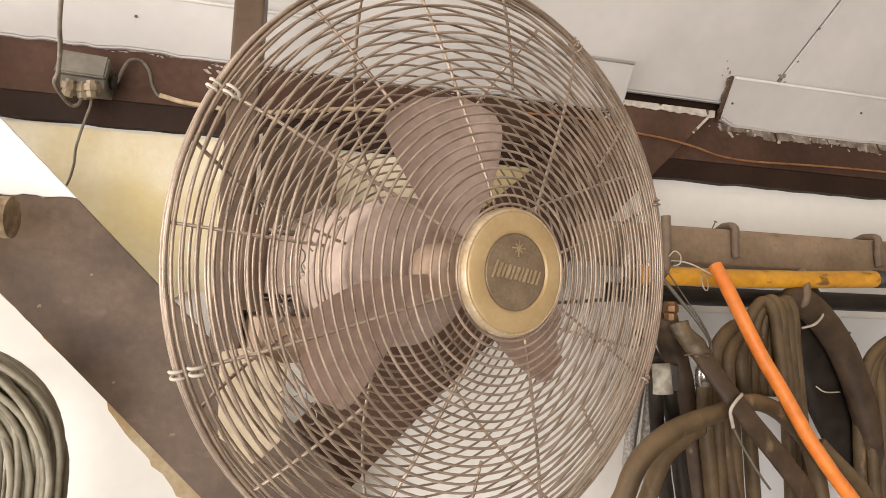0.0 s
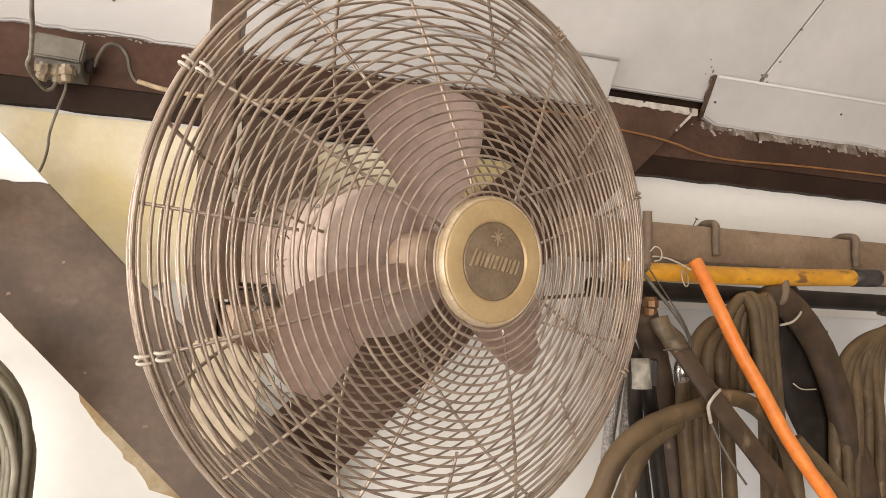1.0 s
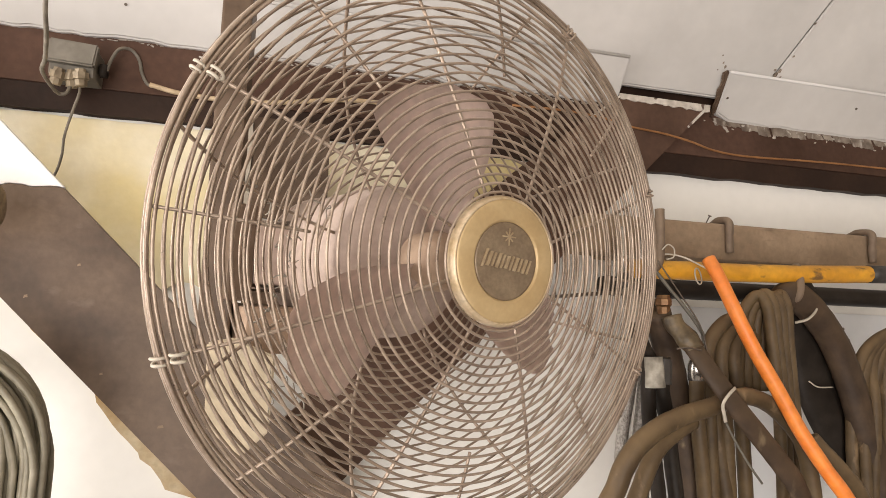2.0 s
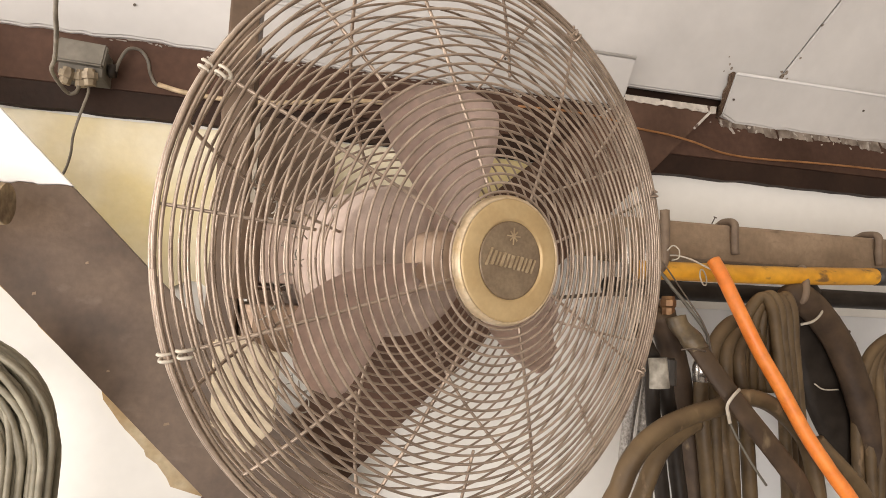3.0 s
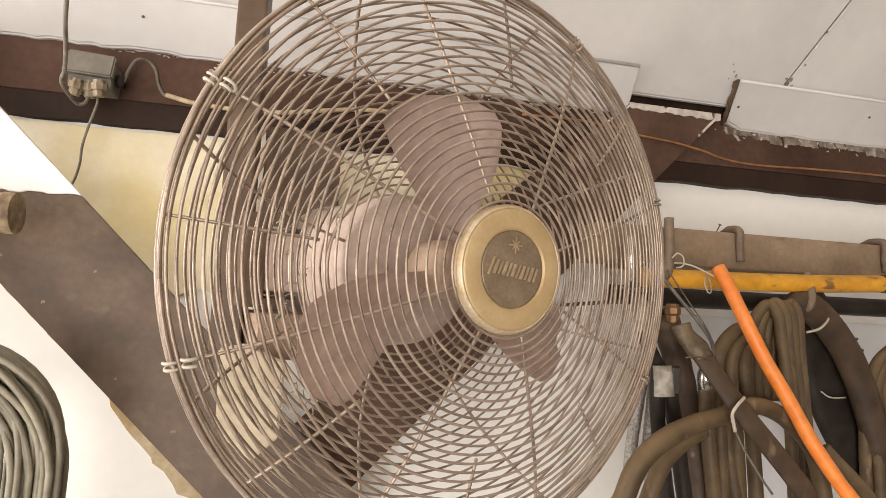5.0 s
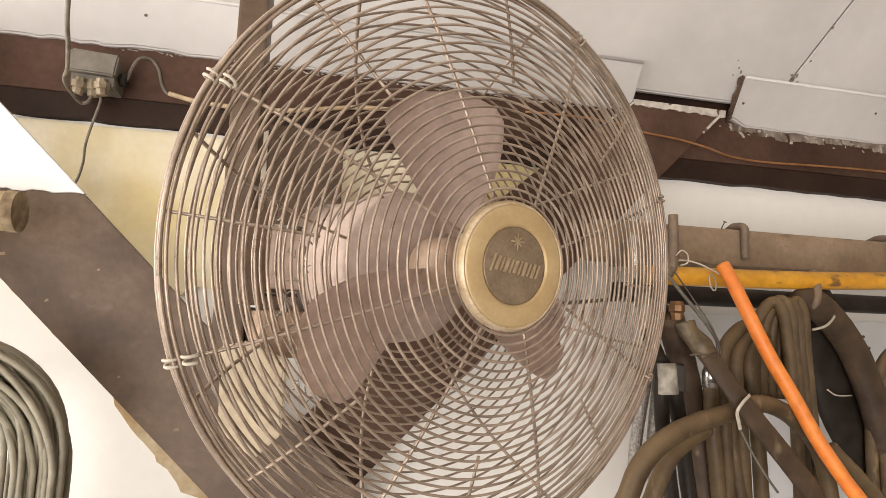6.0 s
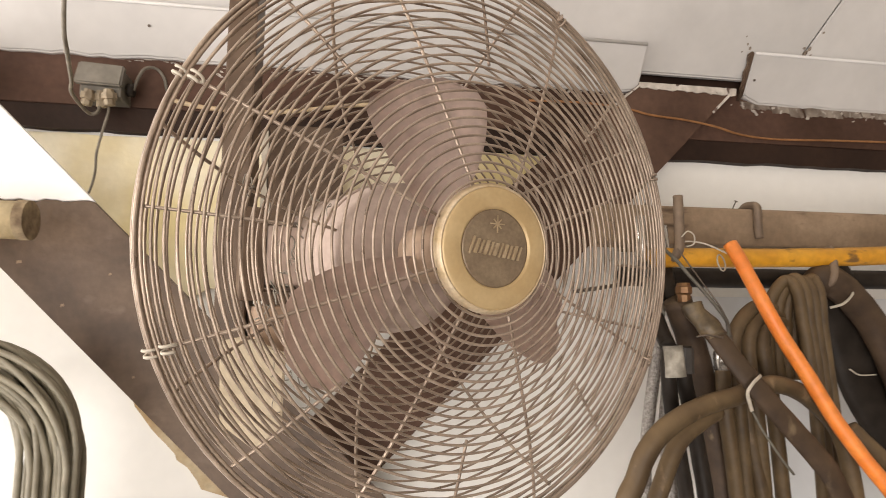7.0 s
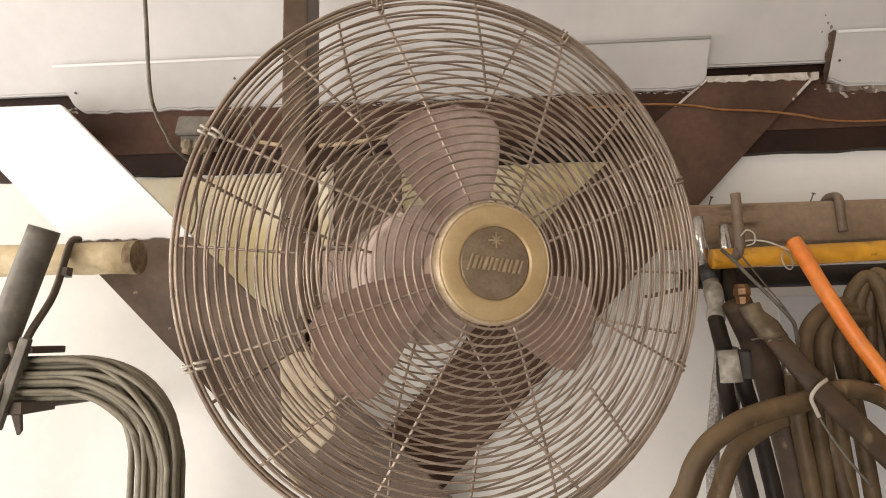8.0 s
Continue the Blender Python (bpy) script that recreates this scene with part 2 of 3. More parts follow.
def lathe_bm(profile, sides=48):
    """Turned about z: (r, z) pairs; ends closed."""
    bm = bmesh.new()
    rings = [[bm.verts.new((r * math.cos(2 * math.pi * k / sides), r * math.sin(2 * math.pi * k / sides), z)) for k in range(sides)] for r, z in profile]
    for p, q in zip(rings, rings[1:]):
        for k in range(sides):
            bm.faces.new((p[k], p[(k + 1) % sides], q[(k + 1) % sides], q[k]))
    bm.faces.new(rings[0][::-1])
    bm.faces.new(rings[-1])
    bmesh.ops.recalc_face_normals(bm, faces=bm.faces[:])
    return bm


def ragged(p, q, count, depth, seed):
    """Points from p to q in the (x, z) plane with an uneven line between."""
    rng = random.Random(seed)
    p, q = Vector(p), Vector(q)
    side = Vector((-(q - p).y, (q - p).x)).normalized()
    return [tuple(p.lerp(q, (i + rng.uniform(-0.3, 0.3)) / count) + side * rng.uniform(-depth, depth)) if 0 < i < count else tuple(p.lerp(q, i / count)) for i in range(count + 1)]


# ---- the shop: floor, walls, ceiling ----
tagged(part("floor", box_bm(-2.2, 3.6, -2.6, 1.6, -0.12, 0.0), FLOOR), "grey worn concrete workshop floor", "floor", kind="structure")
tagged(part("ceiling", box_bm(-2.2, 3.6, -2.6, 1.6, 3.30, 3.42), DULL), "plain pale workshop ceiling", "ceiling", kind="structure")
tagged(part("wall_north", box_bm(-2.2, 3.6, 1.365, 1.6, 0.0, 3.30), WALL), "off-white lime-washed wall behind the fan", "wall", kind="structure")
tagged(part("wall_east", box_bm(3.6, 3.8, -2.6, 1.6, 0.0, 3.30), DULL), "plain pale workshop wall", "wall", kind="structure")
for name, x0, x1, z0, z1 in (("wall_south", 0.9, 3.6, 0, 3.3), ("wall_south_lintel", -2.2, 0.9, 3.05, 3.3)):
    tagged(part(name, box_bm(x0, x1, -2.8, -2.6, z0, z1), DULL), "plain pale wall beside the open shop front", "wall", kind="structure")
for name, y0, y1, z0, z1 in (("wall_west", -2.6, -0.1, 0, 3.3), ("wall_west_pier", 1.2, 1.6, 0, 3.3), ("wall_west_sill", -0.1, 1.2, 0, 1.6), ("wall_west_lintel", -0.1, 1.2, 2.9, 3.3)):
    tagged(part(name, box_bm(-2.4, -2.2, y0, y1, z0, z1), DULL), "plain pale wall round a window opening", "wall", kind="structure")

# thin slab that turns the wall blue-grey below z = 2.333
tagged(part("wall_dado", box_bm(0.84, 3.6, 1.3605, 1.3648, 0.0, 2.333, 0.001), BLUE_GREY), "blue-grey lower part of the wall", "wall paint", kind="structure")

# boarding above the beam leans slightly into the room
LEAN_BOARD = 0.70


def board_bm(outline, y_low, thick):
    """A board in the leaning plane; outline in (x, z), y_low: its front at z = 2.72."""
    bm = prism_bm(outline, 0, thick, 0.0026)
    for v in bm.verts:
        v.co.y += y_low - LEAN_BOARD * (v.co.z - 2.72)
    return bm


for x0, x1, slant0, slant1 in ((-2.2, -1.02, 0, 0), (-1.017, 0.02, 0, 0), (0.023, 1.040, 0, 0.265), (1.043, 2.1, 0.265, 0.265), (2.103, 3.6, 0.265, 0)):
    tagged(part("boarding", board_bm([(x0, 2.757), (x1, 2.757), (x1 + slant1, 3.31), (x0 + slant0, 3.31)], 1.353, 0.012), WHITE),
           "white painted ceiling boarding with open joints", "boarding", group="ceiling boards", kind="structure")
for x0, x1, e0, e1, z0 in ((-0.460, 0.735, -0.02, 0.0, 2.720), (0.956, 3.5, -0.006, 0, 2.714), (-2.2, -1.05, 0, 0, 2.72)):
    edge = [(x0, z0 + 0.012)] + ragged((x0, z0), (x1 - e1, z0), 60, 0.0022, 3)[1:-1] + [(x1 - e1, z0 + 0.004), (x1, 2.796), (x0 + e0, 2.796)]
    strip = part("trim", board_bm(edge, 1.335, 0.015), WHITE)
    tagged(strip, "white painted cover strip nailed under the boarding", "trim", group="cover strips", kind="structure")
    lip = 1.335 - LEAN_BOARD * (2.793 - 2.72)
    part("moulded_lip", tube_bm([(x0 + e0 + 0.004, lip, 2.793), (0.5 * (x0 + x1), lip, 2.793), (x1 - 0.002, lip, 2.793)], 0.0032, 8, 3, straight=True), WHITE, strip, "rounded upper edge", True)
    for k in range(6):
        x, z = x0 + 0.012 + 0.31 * k, 2.752 + 0.012 * (k % 2)
        if x < x1 - 0.01:
            y = 1.335 - LEAN_BOARD * (z - 2.72)
            part("nail_head", tube_bm([(x, y - 0.0012, z - 0.0009), (x, y + 0.001, z + 0.0007)], 0.0024, 8, straight=True), IRON, strip)

# added strip: its dark colour paints the shade of the open cavity
tagged(part("batten", box_bm(-2.2, 3.6, 1.350, 1.3645, 2.7355, 2.86), DARK), "added dark strip painting the shade in the open joint", "batten", kind="structure")
tagged(part("split_end", board_bm(ragged((0.9500, 2.718), (0.9440, 2.797), 14, 0.0030, 2) + [(0.9545, 2.796), (0.9555, 2.722)], 1.3365, 0.012), BROWN), "broken brown end of a cover strip", "trim", kind="structure")

# paint broken out along the open joint and beside the end of the strip
chip_rng = random.Random(41)
for x, z, size in ((1.066, 2.806, 0.0062), (1.073, 2.812, 0.0050), (1.061, 2.813, 0.0036), (1.079, 2.803, 0.0028), (1.090, 2.838, 0.0030), (1.108, 2.893, 0.0024), (1.137, 2.962, 0.0026),
                   (0.941, 2.812, 0.0026), (0.934, 2.823, 0.0018), (0.948, 2.806, 0.0034), (0.934, 2.800, 0.0016), (1.176, 3.035, 0.003), (1.20, 3.10, 0.002)):
    turn = chip_rng.uniform(0, 6)
    outline = [(x + size * chip_rng.uniform(0.45, 1.1) * math.cos(turn - k * 0.785), z + 0.8 * size * chip_rng.uniform(0.45, 1.1) * math.sin(turn - k * 0.785)) for k in range(8)]
    spot = prism_bm(outline[::-1], -0.0012, 0.002)
    for v in spot.verts:
        v.co.y += 1.353 - LEAN_BOARD * (v.co.z - 2.72)
    tagged(part("paint_chip", spot, CHIPPED), "brown chip where white paint has broken away", "paint chip", group="paint chips", kind="structure")

# ---- steel beam with flaking paint ----
beam = root("steel_beam", "brown painted steel beam with flaking white edges", "beam", (0, 1.345, 2.6), kind="structure")
beam.location = (0, 0, 0)
part("web", box_bm(-2.2, 3.6, 1.343, 1.364, 2.636, 2.735, 0.002), BEAM, beam)
# lower band takes a darker brown in place of the recess's shade
part("lower_flange", prism_bm([(-2.2, 2.6355), (3.6, 2.6355)] + ragged((3.6, 2.597), (-2.2, 2.594), 150, 0.0020, 5), 1.346, 1.364), DARK, beam, "lower flange, coloured dark brown for its shade")


def flakes_bm(x0, x1, top, deep, count, seed, y):
    """Loose flakes and streaks of old paint hanging from a top edge."""
    rng = random.Random(seed)
    bm = bmesh.new()
    for k in range(count):
        x = x0 + (x1 - x0) * (k + rng.uniform(-0.4, 0.4)) / count
        z = top - deep * rng.random() ** 2.2
        w, h = rng.uniform(0.0015, 0.006), rng.uniform(0.25, 0.9) * deep * rng.uniform(0.3, 1)
        slant = rng.uniform(-0.2, 0.5) * h
        n = 9
        ring = [(x + w * rng.uniform(0.4, 1.2) * math.cos(6.2832 * q / n) - slant * math.sin(6.2832 * q / n), z + 0.5 * h * rng.uniform(0.5, 1.1) * math.sin(6.2832 * q / n)) for q in range(n)]
        ring = [(px, min(pz, top)) for px, pz in ring]
        front = [bm.verts.new((px, y - 0.0007 - 0.0004 * (k % 3), pz)) for px, pz in ring]
        back = [bm.verts.new((px, y + 0.0004, pz)) for px, pz in ring]
        bm.faces.new(front)
        for q in range(n):
            bm.faces.new((front[(q + 1) % n], front[q], back[q], back[(q + 1) % n]))
    bmesh.ops.recalc_face_normals(bm, faces=bm.faces[:])
    return bm


patch_rng = random.Random(8)
x = 0.962
while x < 1.9:
    w, low = patch_rng.uniform(0.02, 0.062), 2.698 + patch_rng.uniform(-0.004, 0.006)
    lean = patch_rng.uniform(0.006, 0.012)
    outline = [(x - lean, 2.719)] + ragged((x, low), (x + w, low + patch_rng.uniform(-0.003, 0.004)), 10, 0.0016, int(x * 1000)) + [(x + w - lean, 2.719)]
    part("scuffed_patch", prism_bm(outline, 1.3421, 1.3432), SCUFFED, beam, "scuffed whitish paint")
    x += w + patch_rng.uniform(0.001, 0.006)
for x0, x1, top, deep, count, seed in ((0.945, 1.46, 2.712, 0.020, 26, 31), (-0.48, -0.19, 2.734, 0.010, 90, 33), (-0.19, 0.02, 2.722, 0.006, 34, 34), (0.02, 0.74, 2.720, 0.007, 150, 35), (-0.03, 0.02, 2.715, 0.014, 14, 36)):
    tagged(part("loose_paint", flakes_bm(x0, x1, top, deep, count, seed, 1.343), FLAKE, beam, "whitish flaking paint"), kind="stuff")

# yellow plaster between the two braces, and old paint along the brace
tagged(part("plaster_field", prism_bm([(-0.34, 2.590), (-0.34, 2.575)] + ragged((-0.10, 2.335), (0.35, 2.335), 24, 0.02, 7) + [(0.60, 2.585)] + ragged((0.60, 2.592), (-0.34, 2.590), 30, 0.002, 8), 1.358, 1.366), YELLOW),
       "patchy yellow plaster between two steel braces", "plaster", kind="structure")
tagged(part("paint_band", prism_bm(ragged((-0.62, 2.66), (-0.24, 2.252), 26, 0.004, 11) + ragged((-0.17, 2.186), (-0.03, 2.010), 12, 0.005, 13) + [(0.06, 1.98), (-0.54, 2.68)], 1.361, 1.366), TAN),
       "old tan paint left along a steel brace", "paint", kind="structure")

# ---- diagonal braces ----
brace = root("diagonal_brace", "flat steel brace, brown below and white above", "brace", (-0.25, 1.27, 2.42))
brace.location = (0, 0, 0)
part("lower_plate", prism_bm([(-0.381, 2.4485), (0.170, 1.898), (0.277, 2.004)] + ragged((-0.168, 2.4485), (-0.381, 2.4485), 22, 0.0020, 4)[0:-1], 1.215, 1.227, 0.001), BROWN, brace)
part("upper_plate", prism_bm([(-0.622, 2.690), (-0.381, 2.4495)] + ragged((-0.168, 2.4495), (-0.381, 2.4495), 22, 0.0020, 4)[1:-1][::-1] + [(-0.168, 2.4495), (-0.409, 2.690)], 1.215, 1.227, 0.001), BRIGHT, brace, "bright white painted upper plate")
part("cleat", box_bm(-0.60, -0.45, 1.2275, 1.3425, 2.640, 2.685, 0.002), BROWN, brace)
scuff_rng = random.Random(77)
for x, z in ((-0.30, 2.405), (-0.20, 2.30), (-0.10, 2.20), (-0.02, 2.13), (-0.14, 2.345), (-0.26, 2.36)):
    w, h = scuff_rng.uniform(0.0015, 0.006), scuff_rng.uniform(0.0008, 0.003)
    part("scuff", prism_bm(ragged((x - w, z - h), (x + w, z - 0.5 * h), 5, 0.0005, int(1000 * z)) + [(x + w * 0.7, z + h), (x - w * 0.8, z + 0.6 * h)], 1.2146, 1.2152), TIMBER, brace, "pale scuff")
strut = root("diagonal_strut", "brown painted steel strut welded to the beam", "brace", (0.8, 1.33, 2.6))
strut.location = (0, 0, 0)
part("plate", prism_bm([(0.932, 2.733), (0.735, 2.733), (0.670, 2.680), (0.540, 2.576), (0.424, 2.475), (0.255, 2.236), (0.06, 2.04), (-0.18, 1.80), (0.02, 1.80)], 1.322, 1.337, 0.001), STRUT, strut)
part("worn_edge", prism_bm(ragged((0.735, 2.724), (0.932, 2.721), 26, 0.002, 9) + [(0.934, 2.735), (0.733, 2.735)], 1.3195, 1.3225), WORN, strut, "white paint worn along the top")
part("worn_edge", prism_bm([(0.934, 2.733), (0.884, 2.683), (0.882, 2.687), (0.929, 2.735)], 1.3190, 1.3223), WORN, strut, "white paint worn along the side")

part("worn_edge", prism_bm(ragged((0.732, 2.730), (0.672, 2.681), 9, 0.0010, 19) + [(0.677, 2.680), (0.738, 2.730)], 1.3190, 1.3223), WORN, strut, "white paint worn along the side")

# ---- plate behind the fan motor ----
backplate = root("mounting_plate", "brown steel plate on the wall behind the fan motor", "plate")
part("plate", prism_bm([(0.074, 2.572), (0.183, 2.572), (0.185, 2.44), (0.178, 2.26), (0.074, 2.26)], 1.195, 1.207, 0.0012), BROWN, backplate)
part("worn_edge", prism_bm(ragged((0.0735, 2.562), (0.0735, 2.40), 16, 0.0016, 51) + [(0.064, 2.40), (0.066, 2.50), (0.062, 2.555)], 1.1935, 1.205), TIE, backplate, "pale worn edge")
part("spacer", box_bm(0.09, 0.17, 1.2075, 1.357, 2.46, 2.52, 0.002), BROWN, backplate)

# ---- hanging post that carries the fan ----
post = root("hanging_post", "brown painted square steel post carrying the fan", "post", (0.07, 1.0, 3.3))
post.location = (0, 0, 0)
part("tube", box_bm(0.0405, 0.0755, 1.02, 1.09, 2.25, 3.30, 0.003), BROWN, post)
part("top_plate", box_bm(0.0, 0.115, 0.99, 1.12, 3.292, 3.2995, 0.001), BROWN, post)

# ---- the fan ----
YAW, NOD = 0.357, -0.0565
AXIS = Vector((math.sin(YAW) * math.cos(NOD), -math.cos(YAW) * math.cos(NOD), math.sin(NOD)))
ACROSS = Vector((math.cos(YAW), math.sin(YAW), 0))
UPRIGHT = AXIS.cross(ACROSS)
fan = root("industrial_fan", "large dusty wall fan with wire guard and gold cap", "fan")
fan.matrix_world = Matrix(((ACROSS.x, UPRIGHT.x, AXIS.x, 0.3154), (ACROSS.y, UPRIGHT.y, AXIS.y, 0.7754), (ACROSS.z, UPRIGHT.z, AXIS.z, 2.3392), (0, 0, 0, 1)))
RIM, HUB, REACH = 0.2648, 0.058, 0.036
MESH = 0.2612
TURN_RIBS = 20.4


def front_z(r):
    s = max((r - HUB) / (RIM - HUB), 0)
    return -0.006 - REACH * (0.55 * s + 0.45 * s ** 4)


def back_z(r):
    s = min(max((RIM - r) / (RIM - 0.085), 0), 1)
    return -0.056 - 0.125 * (1 - (1 - s) ** 2.2)


def drift(r):
    """The guard sits a little off the cap's axis."""
    k = max((r - HUB) / (RIM - HUB), 0)
    return -0.0105 * k, 0.0046 * k * k


def ring_bm(r, z, wire, around=112):
    dx, dy = drift(r) if r > 0.085 and z > -0.2 else (0, 0)
    return tube_bm([(dx + r * math.cos(2 * math.pi * k / around), dy + r * math.sin(2 * math.pi * k / around), z) for k in range(around)], wire, 6, closed=True)


def rib_bm(angle, r0, r1, height, wire, lift):
    a = radians(angle)
    line = [r0 + (r1 - r0) * k / 14 for k in range(15)]
    return tube_bm([(drift(r)[0] + math.cos(a) * r, drift(r)[1] + math.sin(a) * r, height(r) + lift) for r in line], wire, 6, straight=True)


front = part("front_guard", ring_bm(RIM, front_z(RIM), 0.0019), WIRE, fan, "dusty wire guard", True)
part("guard_ring", ring_bm(RIM + 0.0005, front_z(RIM) - 0.007, 0.0019), WIRE, front, "", True)
part("guard_ring", ring_bm(MESH, front_z(MESH), 0.0014), WIRE, front, "", True)
RINGS = 26
for i in range(RINGS):
    r = HUB + (MESH - HUB) * (i + 0.2) / RINGS
    part("guard_ring", ring_bm(r, front_z(r) + 0.0003 * random.uniform(-1, 1), 0.00125), WIRE, front, "", True)
for k in range(8):
    part("guard_rib", rib_bm(TURN_RIBS + 45 * k, 0.055, RIM, front_z, 0.0015, -0.0024), WIRE, front, "", True)
    part("guard_rib", rib_bm(TURN_RIBS + 22.5 + 45 * k, 0.165, RIM, front_z, 0.0014, -0.0024), WIRE, front, "", True)
back = part("back_guard", ring_bm(RIM - 0.002, back_z(RIM), 0.0019), WIRE, fan, "dusty wire guard", True)
for i in range(1, 22):
    r = RIM - (RIM - 0.085) * i / 22
    part("guard_ring", ring_bm(r, back_z(r), 0.00125), WIRE, back, "", True)
for k in range(8):
    part("guard_rib", rib_bm(TURN_RIBS + 8 + 45 * k, 0.08, RIM - 0.002, back_z, 0.0017, -0.0024), WIRE, back, "", True)
for k in range(8):
    for dr, dz in ((0.0, -0.004), (-0.0105, 0.002)):
        clip = tube_bm([(RIM + dr + 0.0052 * math.cos(t), 0.005 * (t / 6.3 - 0.5), front_z(RIM + dr) + dz + 0.0050 * math.sin(t)) for t in [0.35 * j for j in range(25)]], 0.0013, 6, straight=True)
        clip.transform(Matrix.Translation((-0.0105, 0.0046, 0)) @ Matrix.Rotation(radians(TURN_RIBS + 45 * k), 4, "Z"))
        part("guard_clip", clip, TIE if k in (3, 4) else WIRE, front, "pale wire clip" if k in (3, 4) else "", True)

cap = part("cap", lathe_bm([(0.047, -0.009), (0.0550, -0.009), (0.0552, -0.005), (0.0528, -0.0008), (0.0505, 0.0003), (0.0365, 0.0008), (0.0352, 0.0004), (0.0340, -0.0016), (0.01, -0.0016)], 96), GOLD, fan, "dusty gold painted cap", True)
part("cap_edge", lathe_bm([(0.0550, -0.0105), (0.0566, -0.010), (0.0568, -0.006), (0.0558, -0.003), (0.0540, -0.0004), (0.0527, -0.0004), (0.0532, -0.0055)], 96), EDGE, cap, "pale worn rim", True)
badge = part("badge", lathe_bm([(0.03, -0.0020), (0.0337, -0.0020), (0.0337, -0.0008), (0.032, -0.0004), (0.002, -0.0004)], 64), BADGE, cap, "tarnished round badge", True)
for i, h in enumerate((0.016, 0.013, 0.012, 0.013, 0.0125, 0.0115, 0.013, 0.0125, 0.012, 0.013, 0.0125)):
    w = 0.0022 if i % 2 == 0 else 0.0034
    bar = box_bm(-w / 2, w / 2, -h / 2, h / 2, 0, 0.0016, 0.0006)
    for v in bar.verts:
        v.co.x += 0.25 * v.co.y
    bar.transform(Matrix.Rotation(radians(-6), 4, "Z") @ Matrix.Translation((-0.0245 + 0.0049 * i, -0.001, -0.0004)))
    part("raised_mark", bar, LETTER, badge)
for k in range(4):
    ray = box_bm(-0.0006, 0.0006, -0.0075, 0.0075, 0, 0.0008, 0.0002)
    ray.transform(Matrix.Translation((0.001, 0.021, -0.0004)) @ Matrix.Rotation(radians(45 * k), 4, "Z") @ Matrix.Diagonal((1, 1 if k % 2 == 0 else 0.75, 1, 1)))
    part("raised_star", ray, LETTER, badge)

blades = part("blade_hub", lathe_bm([(0.012, -0.080), (0.022, -0.082), (0.027, -0.090), (0.030, -0.104), (0.030, -0.132), (0.024, -0.136)], 40), RUST, fan, "dark turned hub", True)
for k in range(3):
    bm = bmesh.new()
    rows = []
    for i in range(15):
        s = i / 14
        r = 0.030 + 0.147 * s
        half = radians(16 + 8 * math.sin(math.pi * min(s * 0.75 + 0.15, 1))) * (1 if s < 0.86 else math.sqrt(max(1 - ((s - 0.86) / 0.15) ** 2, 0.02)))
        line = []
        for j in range(11):
            q = j / 10 * 2 - 1
            a = half * q + radians(10) * s
            line.append(bm.verts.new((r * math.cos(a), r * math.sin(a), -0.110 - q * half * r * 0.42 + 0.010 * (q * q - 0.4))))
        rows.append(line)
    for p, q in zip(rows, rows[1:]):
        for j in range(10):
            bm.faces.new((p[j], p[j + 1], q[j + 1], q[j]))
    bmesh.ops.solidify(bm, geom=bm.faces[:], thickness=0.0016)
    bm.transform(Matrix.Rotation(radians(88 + 120 * k), 4, "Z"))
    part("blade", bm, BLADE, blades, "dusty pressed metal blade", True)
motor = part("motor", lathe_bm([(0.03, -0.160), (0.060, -0.163), (0.076, -0.172), (0.083, -0.187), (0.084, -0.205), (0.084, -0.385), (0.080, -0.406), (0.066, -0.424), (0.03, -0.430)], 48), MOTOR, fan, "pale dusty motor housing", True)
part("shaft", lathe_bm([(0.008, -0.012), (0.0095, -0.013), (0.0095, -0.162), (0.008, -0.162)], 20), IRON, fan, "", True)
for z in (-0.215, -0.378):
    part("cooling_rib", ring_bm(0.0845, z, 0.0022, 64), MOTOR, motor, "", True)
part("terminal_box", box_bm(-0.132, -0.040, -0.112, -0.060, -0.375, -0.275, 0.006), RUST, motor, "tan rusty terminal box")
# lint caught on the back guard
rng = random.Random(21)
for k in range(26):
    a, r = radians(rng.uniform(150, 235)), rng.uniform(0.09, 0.20)
    p0 = Vector((r * math.cos(a), r * math.sin(a), back_z(r) - 0.003))
    ctrl = [p0]
    for q in range(4):
        ctrl.append(ctrl[-1] + Vector((rng.uniform(-0.008, 0.008), rng.uniform(-0.012, 0.004), rng.uniform(-0.004, 0.004))))
    part("lint", tube_bm(ctrl, rng.uniform(0.0004, 0.0009), 5, 4), CLOTH, back, "", True)
# bracket from the post to the motor
bracket = part("bracket", box_bm(-0.120, -0.070, -0.035, 0.035, -0.365, -0.300, 0.004), MOTOR, fan, "rusty clamp bracket")
part("clamp_plate", box_bm(-0.150, -0.1205, -0.055, 0.055, -0.375, -0.300, 0.003), BROWN, bracket)
for sy in (-0.04, 0.04):
    part("bolt", tube_bm([(-0.165, sy, -0.33), (-0.07, sy, -0.33)], 0.004, 8, straight=True), CHROME, bracket, "", True)
bracket_plate = part("mount_plate", prism_bm([(0.058, 2.256), (0.085, 2.262), (0.128, 2.243), (0.126, 2.165), (0.100, 2.140), (0.062, 2.17)], 0.968, 0.976, 0.002), CREAM, fan, "cream bracket plate")
bracket_plate.matrix_local = fan.matrix_world.inverted()

# ---- timber rail with hooks and nails ----
rail = part("timber_rail", box_bm(0.60, 2.4, 1.19, 1.255, 2.408, 2.471, 0.004), TIMBER)
tagged(rail, "dusty brown timber rail fixed along the wall", "rail")
for k in range(3):
    part("rail_block", box_bm(0.70 + 0.7 * k, 0.76 + 0.7 * k, 1.2555, 1.3645, 2.415, 2.465, 0.003), TIMBER, rail)


